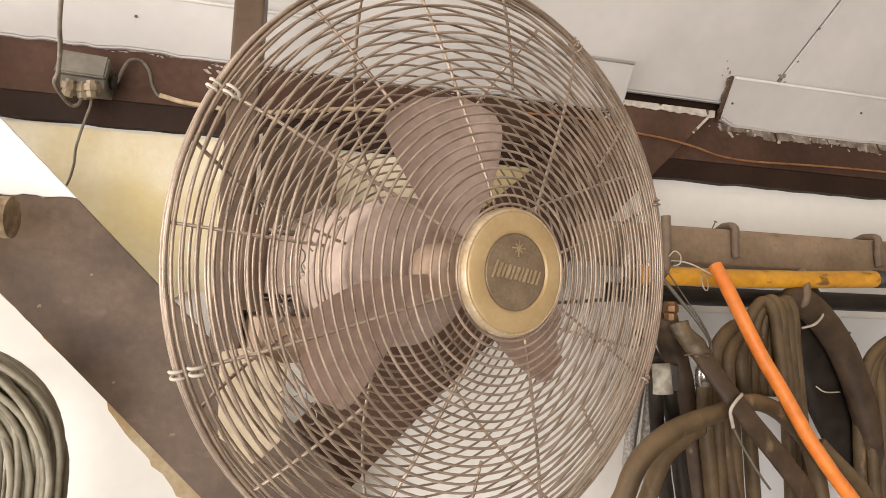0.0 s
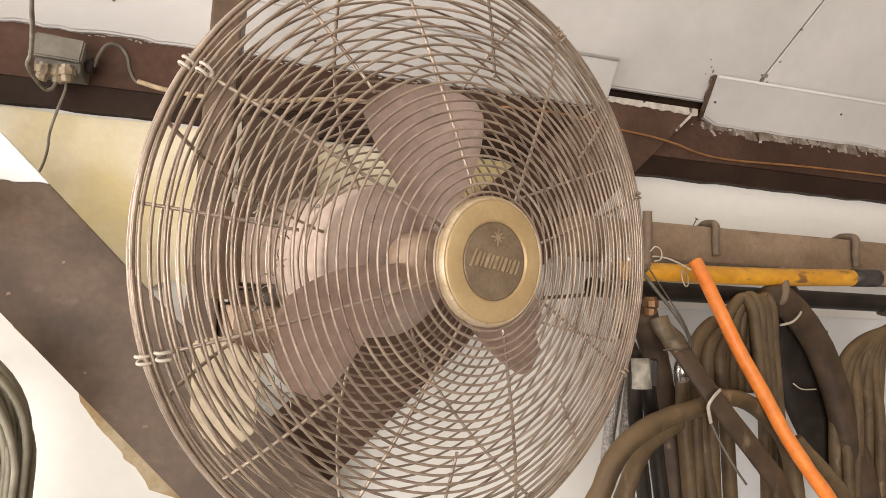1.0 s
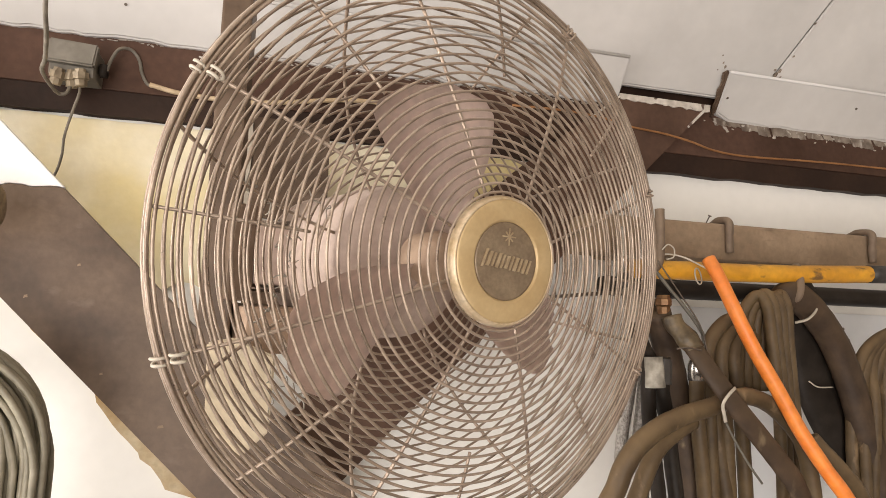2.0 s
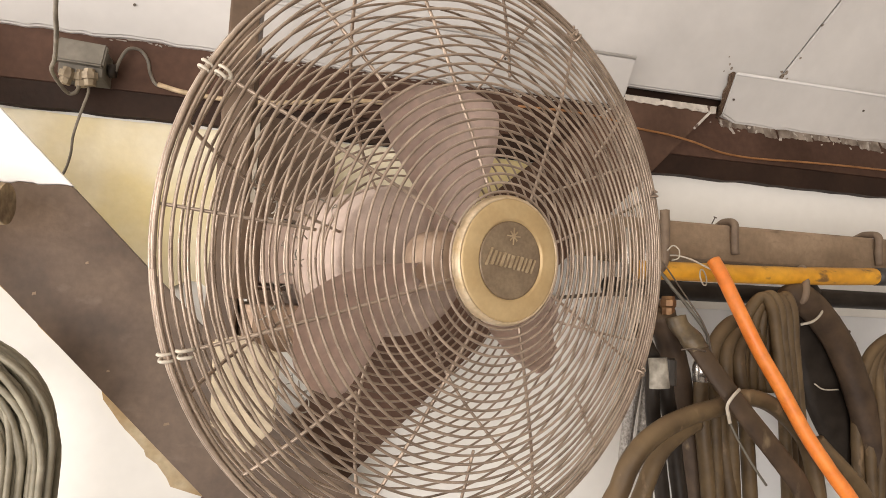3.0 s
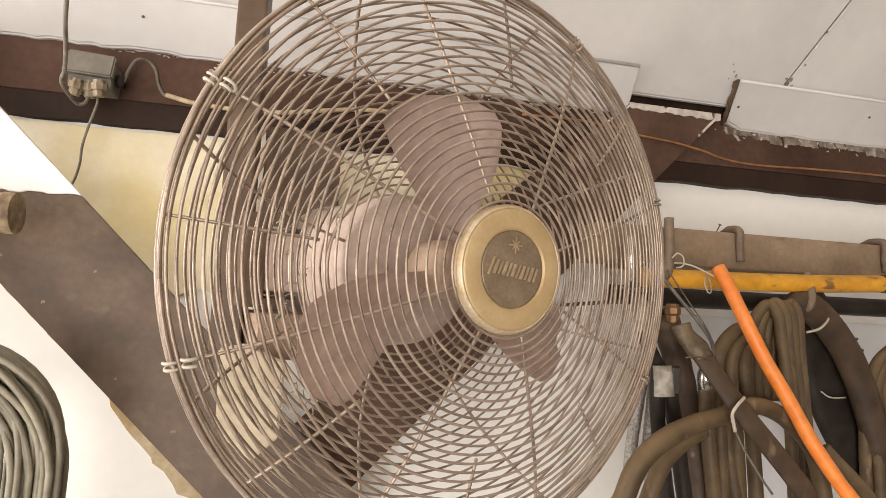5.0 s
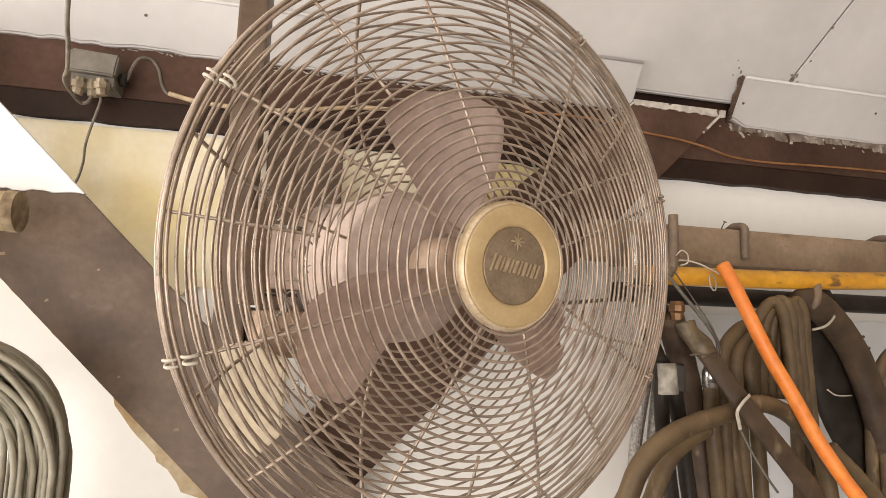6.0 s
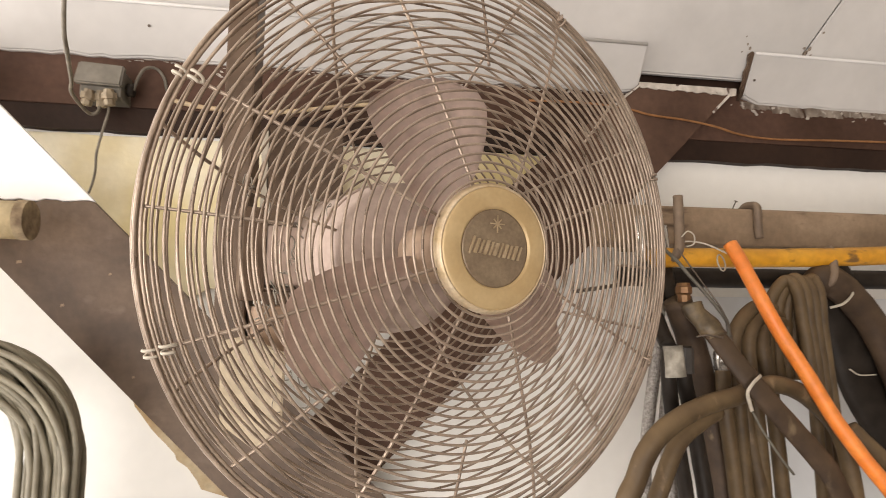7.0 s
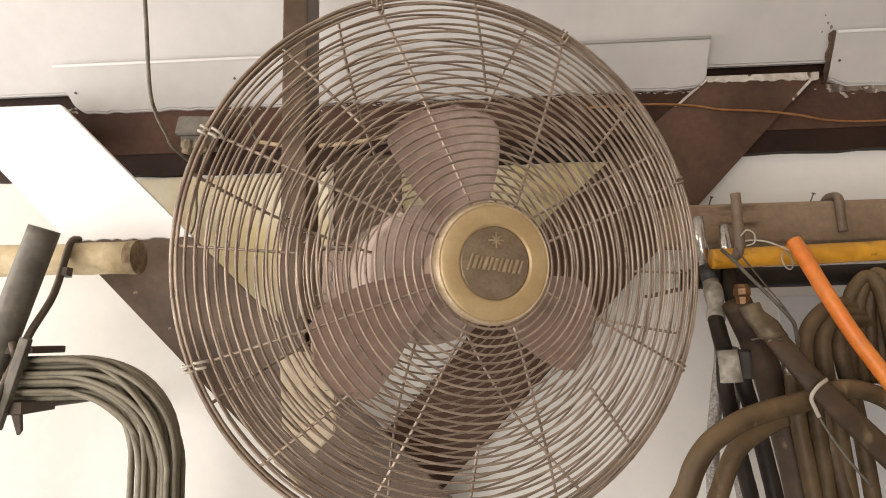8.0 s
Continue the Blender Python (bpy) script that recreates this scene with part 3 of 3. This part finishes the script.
def rail_hook(x):
    ob = part("rail_hook", tube_bm([(x + 0.006, 1.235, 2.4745), (x - 0.002, 1.205, 2.478), (x - 0.002, 1.180, 2.472), (x, 1.182, 2.445), (x + 0.002, 1.183, 2.420)], 0.0066, 10, 6, wobble=0.15), HOOKS, None, "", True)
    return tagged(ob, "dusty iron hook bent over the timber rail", "hook", "rail hooks")


for x in (0.862, 1.165, 1.48):
    rail_hook(x)
nail = part("nail", tube_bm([(0.823, 1.197, 2.462), (0.8275, 1.187, 2.481)], 0.0011, 6, straight=True), IRON)
part("nail_head", tube_bm([(0.8275, 1.187, 2.481), (0.8279, 1.1862, 2.4825)], 0.003, 10, straight=True), IRON, nail)
tagged(nail, "thin rusty nail standing in the timber rail", "nail", "rail nails")
copy_thing(nail, Matrix.Translation((-0.155, 0.002, 0.0)))
pin = part("iron_pin", tube_bm([(0.666, 1.087, 2.464), (0.666, 1.087, 2.42), (0.665, 1.089, 2.385), (0.655, 1.10, 2.371), (0.640, 1.13, 2.366)], 0.0074, 10, 6, wobble=0.1), HOOKS, None, "", True)
tagged(pin, "upright brown iron pin beside the fan guard", "pin")

# ---- pipes and hoses on the right ----
def hose(name, ctrl, radius, material, label, category="hose", group="", flat=1.0, sides=12):
    ob = part(name, tube_bm(ctrl, radius, sides, 8, flat=flat, wobble=0.03), material, None, "", True)
    return tagged(ob, label, category, group)


yellow = hose("yellow_hose", [(0.632, 1.104, 2.3745), (0.66, 1.104, 2.375), (0.724, 1.100, 2.376), (0.794, 1.098, 2.377), (0.918, 1.098, 2.381), (1.067, 1.104, 2.389), (1.108, 1.105, 2.3908)], 0.0142, YHOSE, "yellow rubber hose lying along the timber rail")
part("tape_band", tube_bm([(1.064, 1.1040, 2.3889), (1.12, 1.1055, 2.3913)], 0.0148, 12, 3, flat=1.0), TAPE, yellow, "black tape band", True)
hose("dusty_hose", [(1.1085, 1.105, 2.3908), (1.25, 1.108, 2.394), (1.45, 1.11, 2.393), (1.7, 1.11, 2.390)], 0.0138, TIMBER, "dusty tan hose joined on with black tape")
hose("black_pipe", [(0.60, 1.142, 2.350), (0.80, 1.142, 2.350), (1.114, 1.142, 2.352), (2.2, 1.14, 2.356)], 0.0150, BLACK, "black pipe fixed below the yellow hose", "pipe")
for x in (0.612, 1.7):
    br = part("pipe_bracket", box_bm(x - 0.006, x + 0.006, 1.13, 1.3645, 2.336, 2.3415, 0.001), IRON)
    tagged(br, "dark iron bracket holding the black pipe", "bracket", "pipe brackets")
orange = hose("orange_hose", [(0.7185, 1.047, 2.389), (0.7235, 1.035, 2.366), (0.738, 1.020, 2.318), (0.760, 1.010, 2.265), (0.786, 1.000, 2.214), (0.815, 0.990, 2.156), (0.843, 0.980, 2.110), (0.880, 0.970, 2.055), (0.95, 0.96, 1.93), (1.0, 0.98, 1.75)], 0.0098, ORANGE, "bright orange hose hanging from the rail by string")
part("string", tube_bm([(0.716, 1.050, 2.376), (0.700, 1.075, 2.392), (0.682, 1.085, 2.397), (0.668, 1.090, 2.396)], 0.0014, 6, 6), TIE, orange, "pale string", True)
part("string_ring", ring_bm(0.012, 0, 0.0011, 24), TIE, orange, "pale string", True).matrix_local = pose(0.722, 1.075, 2.366, 80, 20, 30)
strap = hose("strap_hose", [(0.662, 1.012, 2.269), (0.67, 1.005, 2.254), (0.683, 0.998, 2.232), (0.699, 0.99, 2.207), (0.724, 0.987, 2.176), (0.753, 0.987, 2.145), (0.782, 0.987, 2.113), (0.804, 0.987, 2.084), (0.85, 0.99, 1.99), (0.89, 0.99, 1.92)], lambda t: 0.0135 + 0.0025 * t, SOOT, "flattened dark hose with taped end, hung slanting", flat=0.4)
part("taped_end", tube_bm([(0.646, 1.03, 2.305), (0.649, 1.027, 2.293), (0.657, 1.02, 2.281), (0.666, 1.012, 2.266), (0.668, 1.009, 2.261)], 0.0148, 12, 5, flat=0.8, wobble=0.2), TAPED, strap, "grubby olive tape", True)
part("binding", tube_bm([(0.63, 0.995, 2.262), (0.643, 0.99, 2.264), (0.667, 0.995, 2.261)], 0.0012, 6, 6), IRON, strap, "thin binding wire", True)
fitting = part("brass_fitting", lathe_bm([(0.006, 0), (0.0088, 0.001), (0.0092, 0.010), (0.0100, 0.0115), (0.0115, 0.013), (0.0115, 0.021), (0.0100, 0.023), (0.0088, 0.027)], 8), BRASS)
fitting.location = (0.648, 1.052, 2.307)
tagged(fitting, "brown brass hexagon hose fitting", "fitting")
hose("wire_hanger", [(0.640, 1.085, 2.385), (0.649, 1.070, 2.368), (0.661, 1.060, 2.347), (0.683, 1.050, 2.316), (0.706, 1.050, 2.288), (0.711, 1.050, 2.274), (0.712, 1.050, 2.250)], 0.0026, GREYTUBE, "bent grey wire hanger on the rail", "hanger", sides=8)
hose("thin_wire", [(0.655, 1.075, 2.385), (0.675, 1.055, 2.34), (0.700, 1.045, 2.297), (0.712, 1.045, 2.262), (0.700, 1.03, 2.252)], 0.0012, IRON, "thin dark binding wire", "wire", sides=6)
V = "hanging hoses"
curl = part("loose_string", tube_bm([(0.664, 1.078, 2.402), (0.672, 1.075, 2.410), (0.681, 1.074, 2.404), (0.680, 1.074, 2.392), (0.670, 1.076, 2.388)], 0.0011, 6, 6), TIE, None, "", True)
tagged(curl, "curl of pale string round the iron pin", "string")
vh = hose("hanging_hose", [(0.607, 1.02, 2.25), (0.604, 1.02, 2.213), (0.612, 1.03, 2.167), (0.619, 1.03, 2.117), (0.635, 1.04, 2.042), (0.65, 1.04, 1.9)], 0.0098, BLACK, "black rubber hose hanging under a wrapped joint", group=V)
part("pale_wrap", tube_bm([(0.6065, 1.012, 2.250), (0.6075, 1.0105, 2.230), (0.6085, 1.0105, 2.211)], 0.0128, 12, straight=True, flat=0.75, wobble=0.2), CLOTH, vh, "torn pale wrap", True)
vh = hose("hanging_hose", [(0.632, 1.03, 2.25), (0.630, 1.03, 2.212), (0.644, 1.04, 2.166), (0.659, 1.05, 2.104), (0.667, 1.05, 2.038), (0.67, 1.05, 1.9)], 0.0105, BLACK, "black rubber hose hanging under a wrapped joint", group=V)
part("pale_wrap", tube_bm([(0.632, 1.0295, 2.247), (0.630, 1.0292, 2.214)], 0.0120, 10, straight=True, wobble=0.25), TAPE, vh, "black tape")
hose("hanging_hose", [(0.643, 1.06, 2.311), (0.669, 1.075, 2.256), (0.691, 1.085, 2.191), (0.717, 1.095, 2.063), (0.725, 1.095, 1.9)], 0.0190, SOOT, "thick dusty dark hose hanging straight down", group=V)
vh = hose("hanging_hose", [(0.706, 1.06, 2.225), (0.707, 1.06, 2.163), (0.714, 1.06, 2.094), (0.718, 1.06, 2.033), (0.72, 1.06, 1.9)], 0.0105, OLIVE, "dusty olive hose with a bright metal ferrule", group=V)
part("ferrule", tube_bm([(0.7055, 1.06, 2.252), (0.7055, 1.06, 2.238), (0.706, 1.06, 2.216)], lambda s: 0.0075 if s < 0.45 else 0.0112, 12, straight=True), CHROME, vh, "bright steel ferrule", True)
hose("hanging_hose", [(0.755, 1.085, 2.24), (0.752, 1.085, 2.19), (0.758, 1.085, 2.128), (0.774, 1.085, 2.026), (0.78, 1.085, 1.9)], 0.013, OLIVE, "dusty olive hose hanging straight down", group=V)
hose("hanging_hose", [(0.735, 1.09, 2.20), (0.733, 1.09, 2.12), (0.745, 1.09, 2.02), (0.75, 1.09, 1.9)], 0.011, BLACK, "black rubber hose hanging behind the others", group=V)
for ctrl in ([(0.634, 1.1, 2.26), (0.630, 1.1, 2.228), (0.621, 1.1, 2.180), (0.612, 1.1, 2.125), (0.606, 1.1, 2.048), (0.60, 1.1, 1.9)], [(0.652, 1.11, 2.25), (0.647, 1.1, 2.213), (0.643, 1.1, 2.172), (0.638, 1.1, 2.117), (0.646, 1.1, 2.047), (0.65, 1.1, 1.9)]):
    hose("braided_hose", ctrl, 0.0085, BRAID, "steel braided hose hanging by the wall", group="braided hoses")
hose("looped_hose", [(0.512, 0.98, 1.93), (0.513, 0.98, 2.0), (0.519, 0.98, 2.06), (0.535, 0.98, 2.094), (0.546, 0.98, 2.119), (0.565, 0.98, 2.144), (0.599, 0.985, 2.165), (0.641, 0.995, 2.178), (0.688, 1.008, 2.186), (0.723, 1.014, 2.195), (0.752, 1.016, 2.2), (0.785, 1.018, 2.191), (0.814, 1.018, 2.171), (0.84, 1.018, 2.141), (0.854, 1.018, 2.098), (0.862, 1.018, 2.03), (0.87, 1.018, 1.9)], lambda t: 0.0135 - 0.0025 * t, OLIVE, "dusty olive hose looped over and tied")
hose("looped_hose", [(0.562, 1.0, 1.93), (0.564, 1.0, 2.0), (0.568, 1.0, 2.055), (0.58, 1.0, 2.087), (0.591, 1.0, 2.112), (0.607, 1.004, 2.134), (0.636, 1.012, 2.152), (0.671, 1.022, 2.166)], 0.0112, OLIVE, "dusty olive hose end nested under the loop")
tie = part("cable_tie", tube_bm([(0.709, 0.985, 2.214), (0.692, 0.976, 2.206), (0.685, 0.978, 2.194), (0.692, 0.985, 2.18), (0.698, 0.99, 2.17)], 0.0024, 8, 6, flat=0.6), TIE, None, "", True)
part("tail", tube_bm([(0.698, 0.99, 2.17), (0.71, 0.985, 2.143), (0.727, 0.98, 2.114), (0.743, 0.98, 2.094)], 0.0017, 6, 6), GREYTUBE, tie, "grey wire tail", True)
tagged(tie, "pale plastic tie round crossed hoses", "tie")


def hose_coil(name, strands, label, group):
    """A bundle of hose strands over one hook."""
    thing = root(name, label, "hose coil", group=group)
    for ctrl, r, material in strands:
        part("strand", tube_bm(ctrl, r, 10, 8, wobble=0.03), material, thing, "", True)
    return thing


strands = []
for i in range(4):
    k = i / 3
    strands.append(([(0.796 + 0.042 * k, 1.085, 2.20), (0.797 + 0.042 * k, 1.085, 2.258), (0.801 + 0.041 * k, 1.080, 2.313), (0.822 + 0.050 * k, 1.075 + 0.010 * k, 2.342 + 0.004 * (i % 2)), (0.832 + 0.044 * k, 1.065 + 0.010 * k, 2.325),
                     (0.836 + 0.039 * k, 1.062 + 0.010 * k, 2.277), (0.844 + 0.036 * k, 1.062 + 0.010 * k, 2.211), (0.850 + 0.039 * k, 1.065 + 0.010 * k, 2.130), (0.856 + 0.044 * k, 1.070 + 0.010 * k, 2.026), (0.86 + 0.05 * k, 1.08, 1.9)], 0.0086, OLIVE))
for i in range(3):
    k = i / 2
    strands.append(([(0.835 + 0.012 * k, 1.092, 2.288 - 0.02 * k), (0.812 + 0.012 * k, 1.085, 2.300 - 0.02 * k), (0.772 + 0.019 * k, 1.075, 2.303 - 0.022 * k), (0.736 + 0.040 * k, 1.070, 2.270 - 0.018 * k), (0.730 + 0.049 * k, 1.070, 2.217), (0.738 + 0.053 * k, 1.075, 2.161), (0.750 + 0.056 * k, 1.085, 2.025), (0.755 + 0.058 * k, 1.09, 1.9)], 0.0104, OLIVE))
hose_coil("hose_coil", strands, "dusty olive hose coil hanging from an iron hook", "hose coils")
strands = []
for i in range(7):
    strands.append(([(1.040 + 0.014 * i, 1.12 - 0.01 * (i % 2), 1.95), (1.032 + 0.015 * i, 1.115 - 0.008 * (i % 3), 2.15), (1.046 + 0.013 * i, 1.11, 2.24), (1.085 + 0.008 * i, 1.11, 2.282), (1.15 + 0.004 * i, 1.115, 2.30 + 0.003 * i), (1.205, 1.125, 2.27 + 0.008 * i), (1.25 + 0.01 * i, 1.13, 2.15), (1.255, 1.13, 1.95)], 0.0092, OLIVE))
hose_coil("hose_coil", strands, "dusty olive hose coil hanging further along", "hose coils")
flat = hose("flat_hose", [(0.930, 1.132, 2.346), (0.952, 1.135, 2.330), (0.984, 1.142, 2.260), (1.008, 1.145, 2.188), (1.056, 1.145, 2.111), (1.104, 1.145, 2.035), (1.14, 1.145, 1.93)], 0.050, BLACK, "wide black flat hose hanging behind a hook", flat=0.3, sides=16)
part("thread", tube_bm([(0.955, 1.118, 2.212), (0.975, 1.121, 2.203), (1.005, 1.122, 2.203)], 0.0012, 6, 6), TIE, flat, "thin pale thread", True)
outer = hose("side_hose", [(0.892, 1.105, 2.336), (0.905, 1.100, 2.348), (0.925, 1.098, 2.340), (0.957, 1.102, 2.317), (0.998, 1.108, 2.271), (1.028, 1.110, 2.209), (1.051, 1.110, 2.138), (1.080, 1.110, 2.059), (1.095, 1.110, 1.95)], 0.0235, SOOT, "dark brown hose with a pale tie at the bend", flat=0.7)
part("tie_band", tube_bm([(0.905, 1.090, 2.304), (0.920, 1.081, 2.310), (0.938, 1.083, 2.324), (0.944, 1.092, 2.334)], 0.0021, 6, 6), TIE, outer, "pale tie", True)
hose("lower_hose", [(0.868, 1.03, 2.14), (0.880, 1.025, 2.125), (0.907, 1.02, 2.098), (0.943, 1.02, 2.055), (0.98, 1.02, 1.95)], 0.0125, OLIVE, "dusty olive hose below the orange hose")
far_hook = part("coil_hook", tube_bm([(1.176, 1.150, 2.338), (1.176, 1.128, 2.330), (1.178, 1.118, 2.300), (1.180, 1.110, 2.285), (1.182, 1.100, 2.289), (1.183, 1.094, 2.300)], 0.0058, 10, 6, wobble=0.15), IRON, None, "", True)
tagged(far_hook, "dark iron hook under the black pipe", "hook")
hook = part("coil_hook", tube_bm([(0.925, 1.132, 2.351), (0.922, 1.11, 2.388), (0.921, 1.098, 2.392), (0.916, 1.09, 2.37), (0.908, 1.085, 2.345), (0.906, 1.10, 2.336)], 0.0062, 10, 6, wobble=0.15), HOOKS, None, "", True)
tagged(hook, "rusty iron hook holding a hose coil", "hook")
# tap and couplings beside the guard
tap = root("hose_coupling", "chromed quick couplings with taped hose ends", "coupling", (0.61, 1.06, 2.3))
tap.location = (0, 0, 0)
part("coupler", tube_bm([(0.627, 1.132, 2.440), (0.628, 1.131, 2.412), (0.631, 1.128, 2.366)], lambda s: 0.0085 if s < 0.6 else 0.0112, 12, straight=True), CHROME, tap, "bright chromed coupler", True)
part("coupler", tube_bm([(0.660, 1.122, 2.425), (0.660, 1.121, 2.395), (0.660, 1.12, 2.366)], lambda s: 0.006 if s < 0.4 else 0.0085, 12, straight=True), CHROME, tap, "bright chromed coupler", True)
part("sleeve", tube_bm([(0.631, 1.128, 2.3655), (0.634, 1.12, 2.345)], 0.0118, 10, straight=True), TAPE, tap, "black tape", True)
part("sleeve", tube_bm([(0.660, 1.12, 2.3655), (0.657, 1.108, 2.33), (0.652, 1.09, 2.30)], 0.0105, 10, straight=True), BLACK, tap, "black rubber", True)
part("joint", tube_bm([(0.634, 1.12, 2.3445), (0.631, 1.10, 2.315), (0.624, 1.085, 2.290)], 0.0125, 10, 6, wobble=0.3), CLOTH, tap, "torn pale wrap", True)
part("hose_end", tube_bm([(0.624, 1.085, 2.2895), (0.618, 1.06, 2.268), (0.609, 1.026, 2.2475)], 0.0105, 10, 6), BLACK, tap, "black rubber", True)

for x, z in ((1.277, 2.300), (1.290, 2.277)):
    screw = part("wall_screw", tube_bm([(x, 1.366, z), (x, 1.355, z + 0.001)], 0.003, 8, straight=True), IRON)
    part("plug", tube_bm([(x - 0.004, 1.366, z + 0.003), (x - 0.004, 1.3635, z + 0.003)], 0.005, 10, straight=True), TIE, screw)
    tagged(screw, "small dark screw in the white wall", "screw", "wall screws")

# ---- junction box and wires on the beam ----
jbox = root("junction_box", "small grey junction box with brass cable glands", "junction box")
part("body", box_bm(-0.232, -0.170, 1.292, 1.3425, 2.634, 2.682, 0.003), GREYBOX, jbox)
part("lid", prism_bm([(-0.238, 2.651), (-0.167, 2.648), (-0.163, 2.682), (-0.231, 2.686)], 1.279, 1.2918, 0.0025), GREYBOX, jbox)
for x, y, tilt in ((-0.221, 1.294, 12), (-0.200, 1.300, 0), (-0.184, 1.290, -6)):
    g = part("gland", lathe_bm([(0.006, 0), (0.0085, 0.001), (0.0090, 0.010), (0.0118, 0.0105), (0.0118, 0.0205), (0.008, 0.0208), (0.008, 0.026)], 8), GLAND, jbox, "old brass gland")
    g.matrix_local = pose(x, y, 2.6180, 8, tilt, 0)
part("side_gland", tube_bm([(-0.167, 1.315, 2.655), (-0.158, 1.315, 2.655)], 0.011, 10, straight=True), BLACK, jbox, "", True)
hose("ceiling_cable", [(-0.115, 0.93, 2.78), (-0.125, 0.965, 2.70), (-0.140, 1.010, 2.622), (-0.152, 1.055, 2.600), (-0.185, 1.150, 2.604), (-0.214, 1.225, 2.612), (-0.214, 1.285, 2.604), (-0.203, 1.29, 2.606), (-0.2, 1.296, 2.622)], 0.0028, CORD, "thin grey cable looping down to a junction box", "cable", sides=8)
hose("drop_cable", [(-0.188, 1.296, 2.621), (-0.187, 1.293, 2.607), (-0.195, 1.298, 2.580), (-0.206, 1.31, 2.545), (-0.212, 1.325, 2.516), (-0.228, 1.345, 2.485), (-0.26, 1.352, 2.44)], 0.0021, CORD, "thin dark cable hanging from a gland", "cable", sides=8)
hose("link_cable", [(-0.159, 1.315, 2.655), (-0.154, 1.318, 2.678), (-0.146, 1.325, 2.698), (-0.132, 1.335, 2.703), (-0.120, 1.340, 2.690), (-0.114, 1.341, 2.668), (-0.104, 1.341, 2.651), (-0.09, 1.341, 2.648)], 0.0027, GREYBOX, "brown painted cable looping along the beam", "cable", sides=8)
hose("conduit", [(-0.100, 1.338, 2.650), (-0.047, 1.338, 2.641), (0.065, 1.338, 2.640), (0.206, 1.338, 2.662), (0.28, 1.338, 2.666)], 0.0042, STICK, "pale conduit running along the beam", "conduit", sides=8)
hose("orange_wire", [(0.52, 1.335, 2.690), (0.62, 1.318, 2.686), (0.70, 1.317, 2.680), (0.754, 1.317, 2.670), (0.823, 1.316, 2.664), (0.886, 1.318, 2.655), (0.95, 1.334, 2.648), (1.031, 1.3395, 2.645), (1.18, 1.3395, 2.650), (1.36, 1.3395, 2.653), (1.9, 1.3395, 2.655)], 0.0022, COPPER, "orange wire strung along the beam", "wire", sides=8)

# ---- pole, hanging bar and cable coil ----
pole = part("wooden_pole", tube_bm([(-1.6, 1.13, 2.410), (-0.9, 1.13, 2.408), (-0.5, 1.13, 2.407), (-0.223, 1.13, 2.406)], 0.0245, 16, 8, wobble=0.06), PALE_WOOD, None, "", True)
part("pole_end", tube_bm([(-0.2232, 1.13, 2.406), (-0.2105, 1.13, 2.406)], 0.0238, 16, straight=True, wobble=0.3), END_WOOD, pole, "dark broken end")
tagged(pole, "round pale wooden pole with dark broken end", "pole")
bar = part("iron_tube", tube_bm([(-0.297, 1.04, 2.437), (-0.319, 1.04, 2.370), (-0.346, 1.04, 2.287), (-0.395, 1.04, 2.14)], 0.0205, 16, 6), GREYTUBE, None, "", True)
tagged(bar, "dark iron tube leaning beside the pole", "tube")
rod = part("threaded_rod", tube_bm([(-0.302, 1.125, 2.436), (-0.303, 1.105, 2.425), (-0.309, 1.085, 2.350), (-0.316, 1.045, 2.285), (-0.335, 1.014, 2.19), (-0.372, 1.012, 2.08), (-0.405, 1.012, 1.98)], 0.0052, 8, 6), IRON, None, "", True)
tagged(rod, "dark iron rod hung from the pole", "rod")
part("nut", tube_bm([(-0.2995, 1.098, 2.388), (-0.2995, 1.096, 2.376)], 0.008, 6, straight=True), IRON, rod)
coil = root("cable_coil", "coil of grey cable strands hung on a clamp", "cable coil")
rng = random.Random(12)
for i in range(50):
    rad = 0.099 + 0.049 * (i % 10) / 9 + rng.uniform(-0.003, 0.003)
    dx, dz = rng.uniform(-0.004, 0.004), rng.uniform(-0.004, 0.004)
    y = 1.048 + 0.008 * (i // 10) + rng.uniform(-0.002, 0.002)
    ph = rng.uniform(0, 6.28)
    ctrl = []
    for corner, (cx, cz) in enumerate(((-0.258, 2.112), (-0.258, 1.90), (-0.43, 1.90), (-0.43, 2.112))):
        for k in range(15):
            t = 0.5 * math.pi * (corner + k / 14)
            r = rad + 0.005 * math.sin(3 * t + ph)
            ctrl.append((cx + dx + r * math.sin(t), y + 0.006 * math.sin(2 * t + ph), cz + dz + r * math.cos(t)))
    part("strand", tube_bm(ctrl, 0.0037, 7, closed=True), COILED, coil, "", True)
peg = part("iron_peg", tube_bm([(-0.338, 1.04, 2.196), (-0.338, 1.20, 2.192), (-0.338, 1.366, 2.190)], 0.0075, 10, straight=True), IRON, None, "", True)
tagged(peg, "iron peg in the wall holding the cable coil", "peg")
clamp = root("cable_clamp", "iron clamp gripping the cable coil", "clamp")
part("jaw", box_bm(-0.362, -0.296, 1.030, 1.10, 2.266, 2.276, 0.002), IRON, clamp)
part("jaw", box_bm(-0.378, -0.306, 1.030, 1.10, 2.186, 2.203, 0.002), IRON, clamp)
for x, tilt in ((-0.356, 16), (-0.312, 16)):
    arm = part("arm", box_bm(-0.0065, 0.0065, -0.005, 0.005, -0.080, 0.042, 0.0015), GREYTUBE, clamp, "grey steel arm")
    arm.matrix_local = pose(x, 1.024, 2.246, 0, tilt, 0)
part("tongue", prism_bm([(-0.318, 2.187), (-0.305, 2.187), (-0.303, 2.166), (-0.308, 2.160)], 1.028, 1.034, 0.0008), IRON, clamp)
part("screw", tube_bm([(-0.322, 1.026, 2.282), (-0.316, 1.026, 2.262)], 0.0045, 8, straight=True), IRON, clamp, "", True)
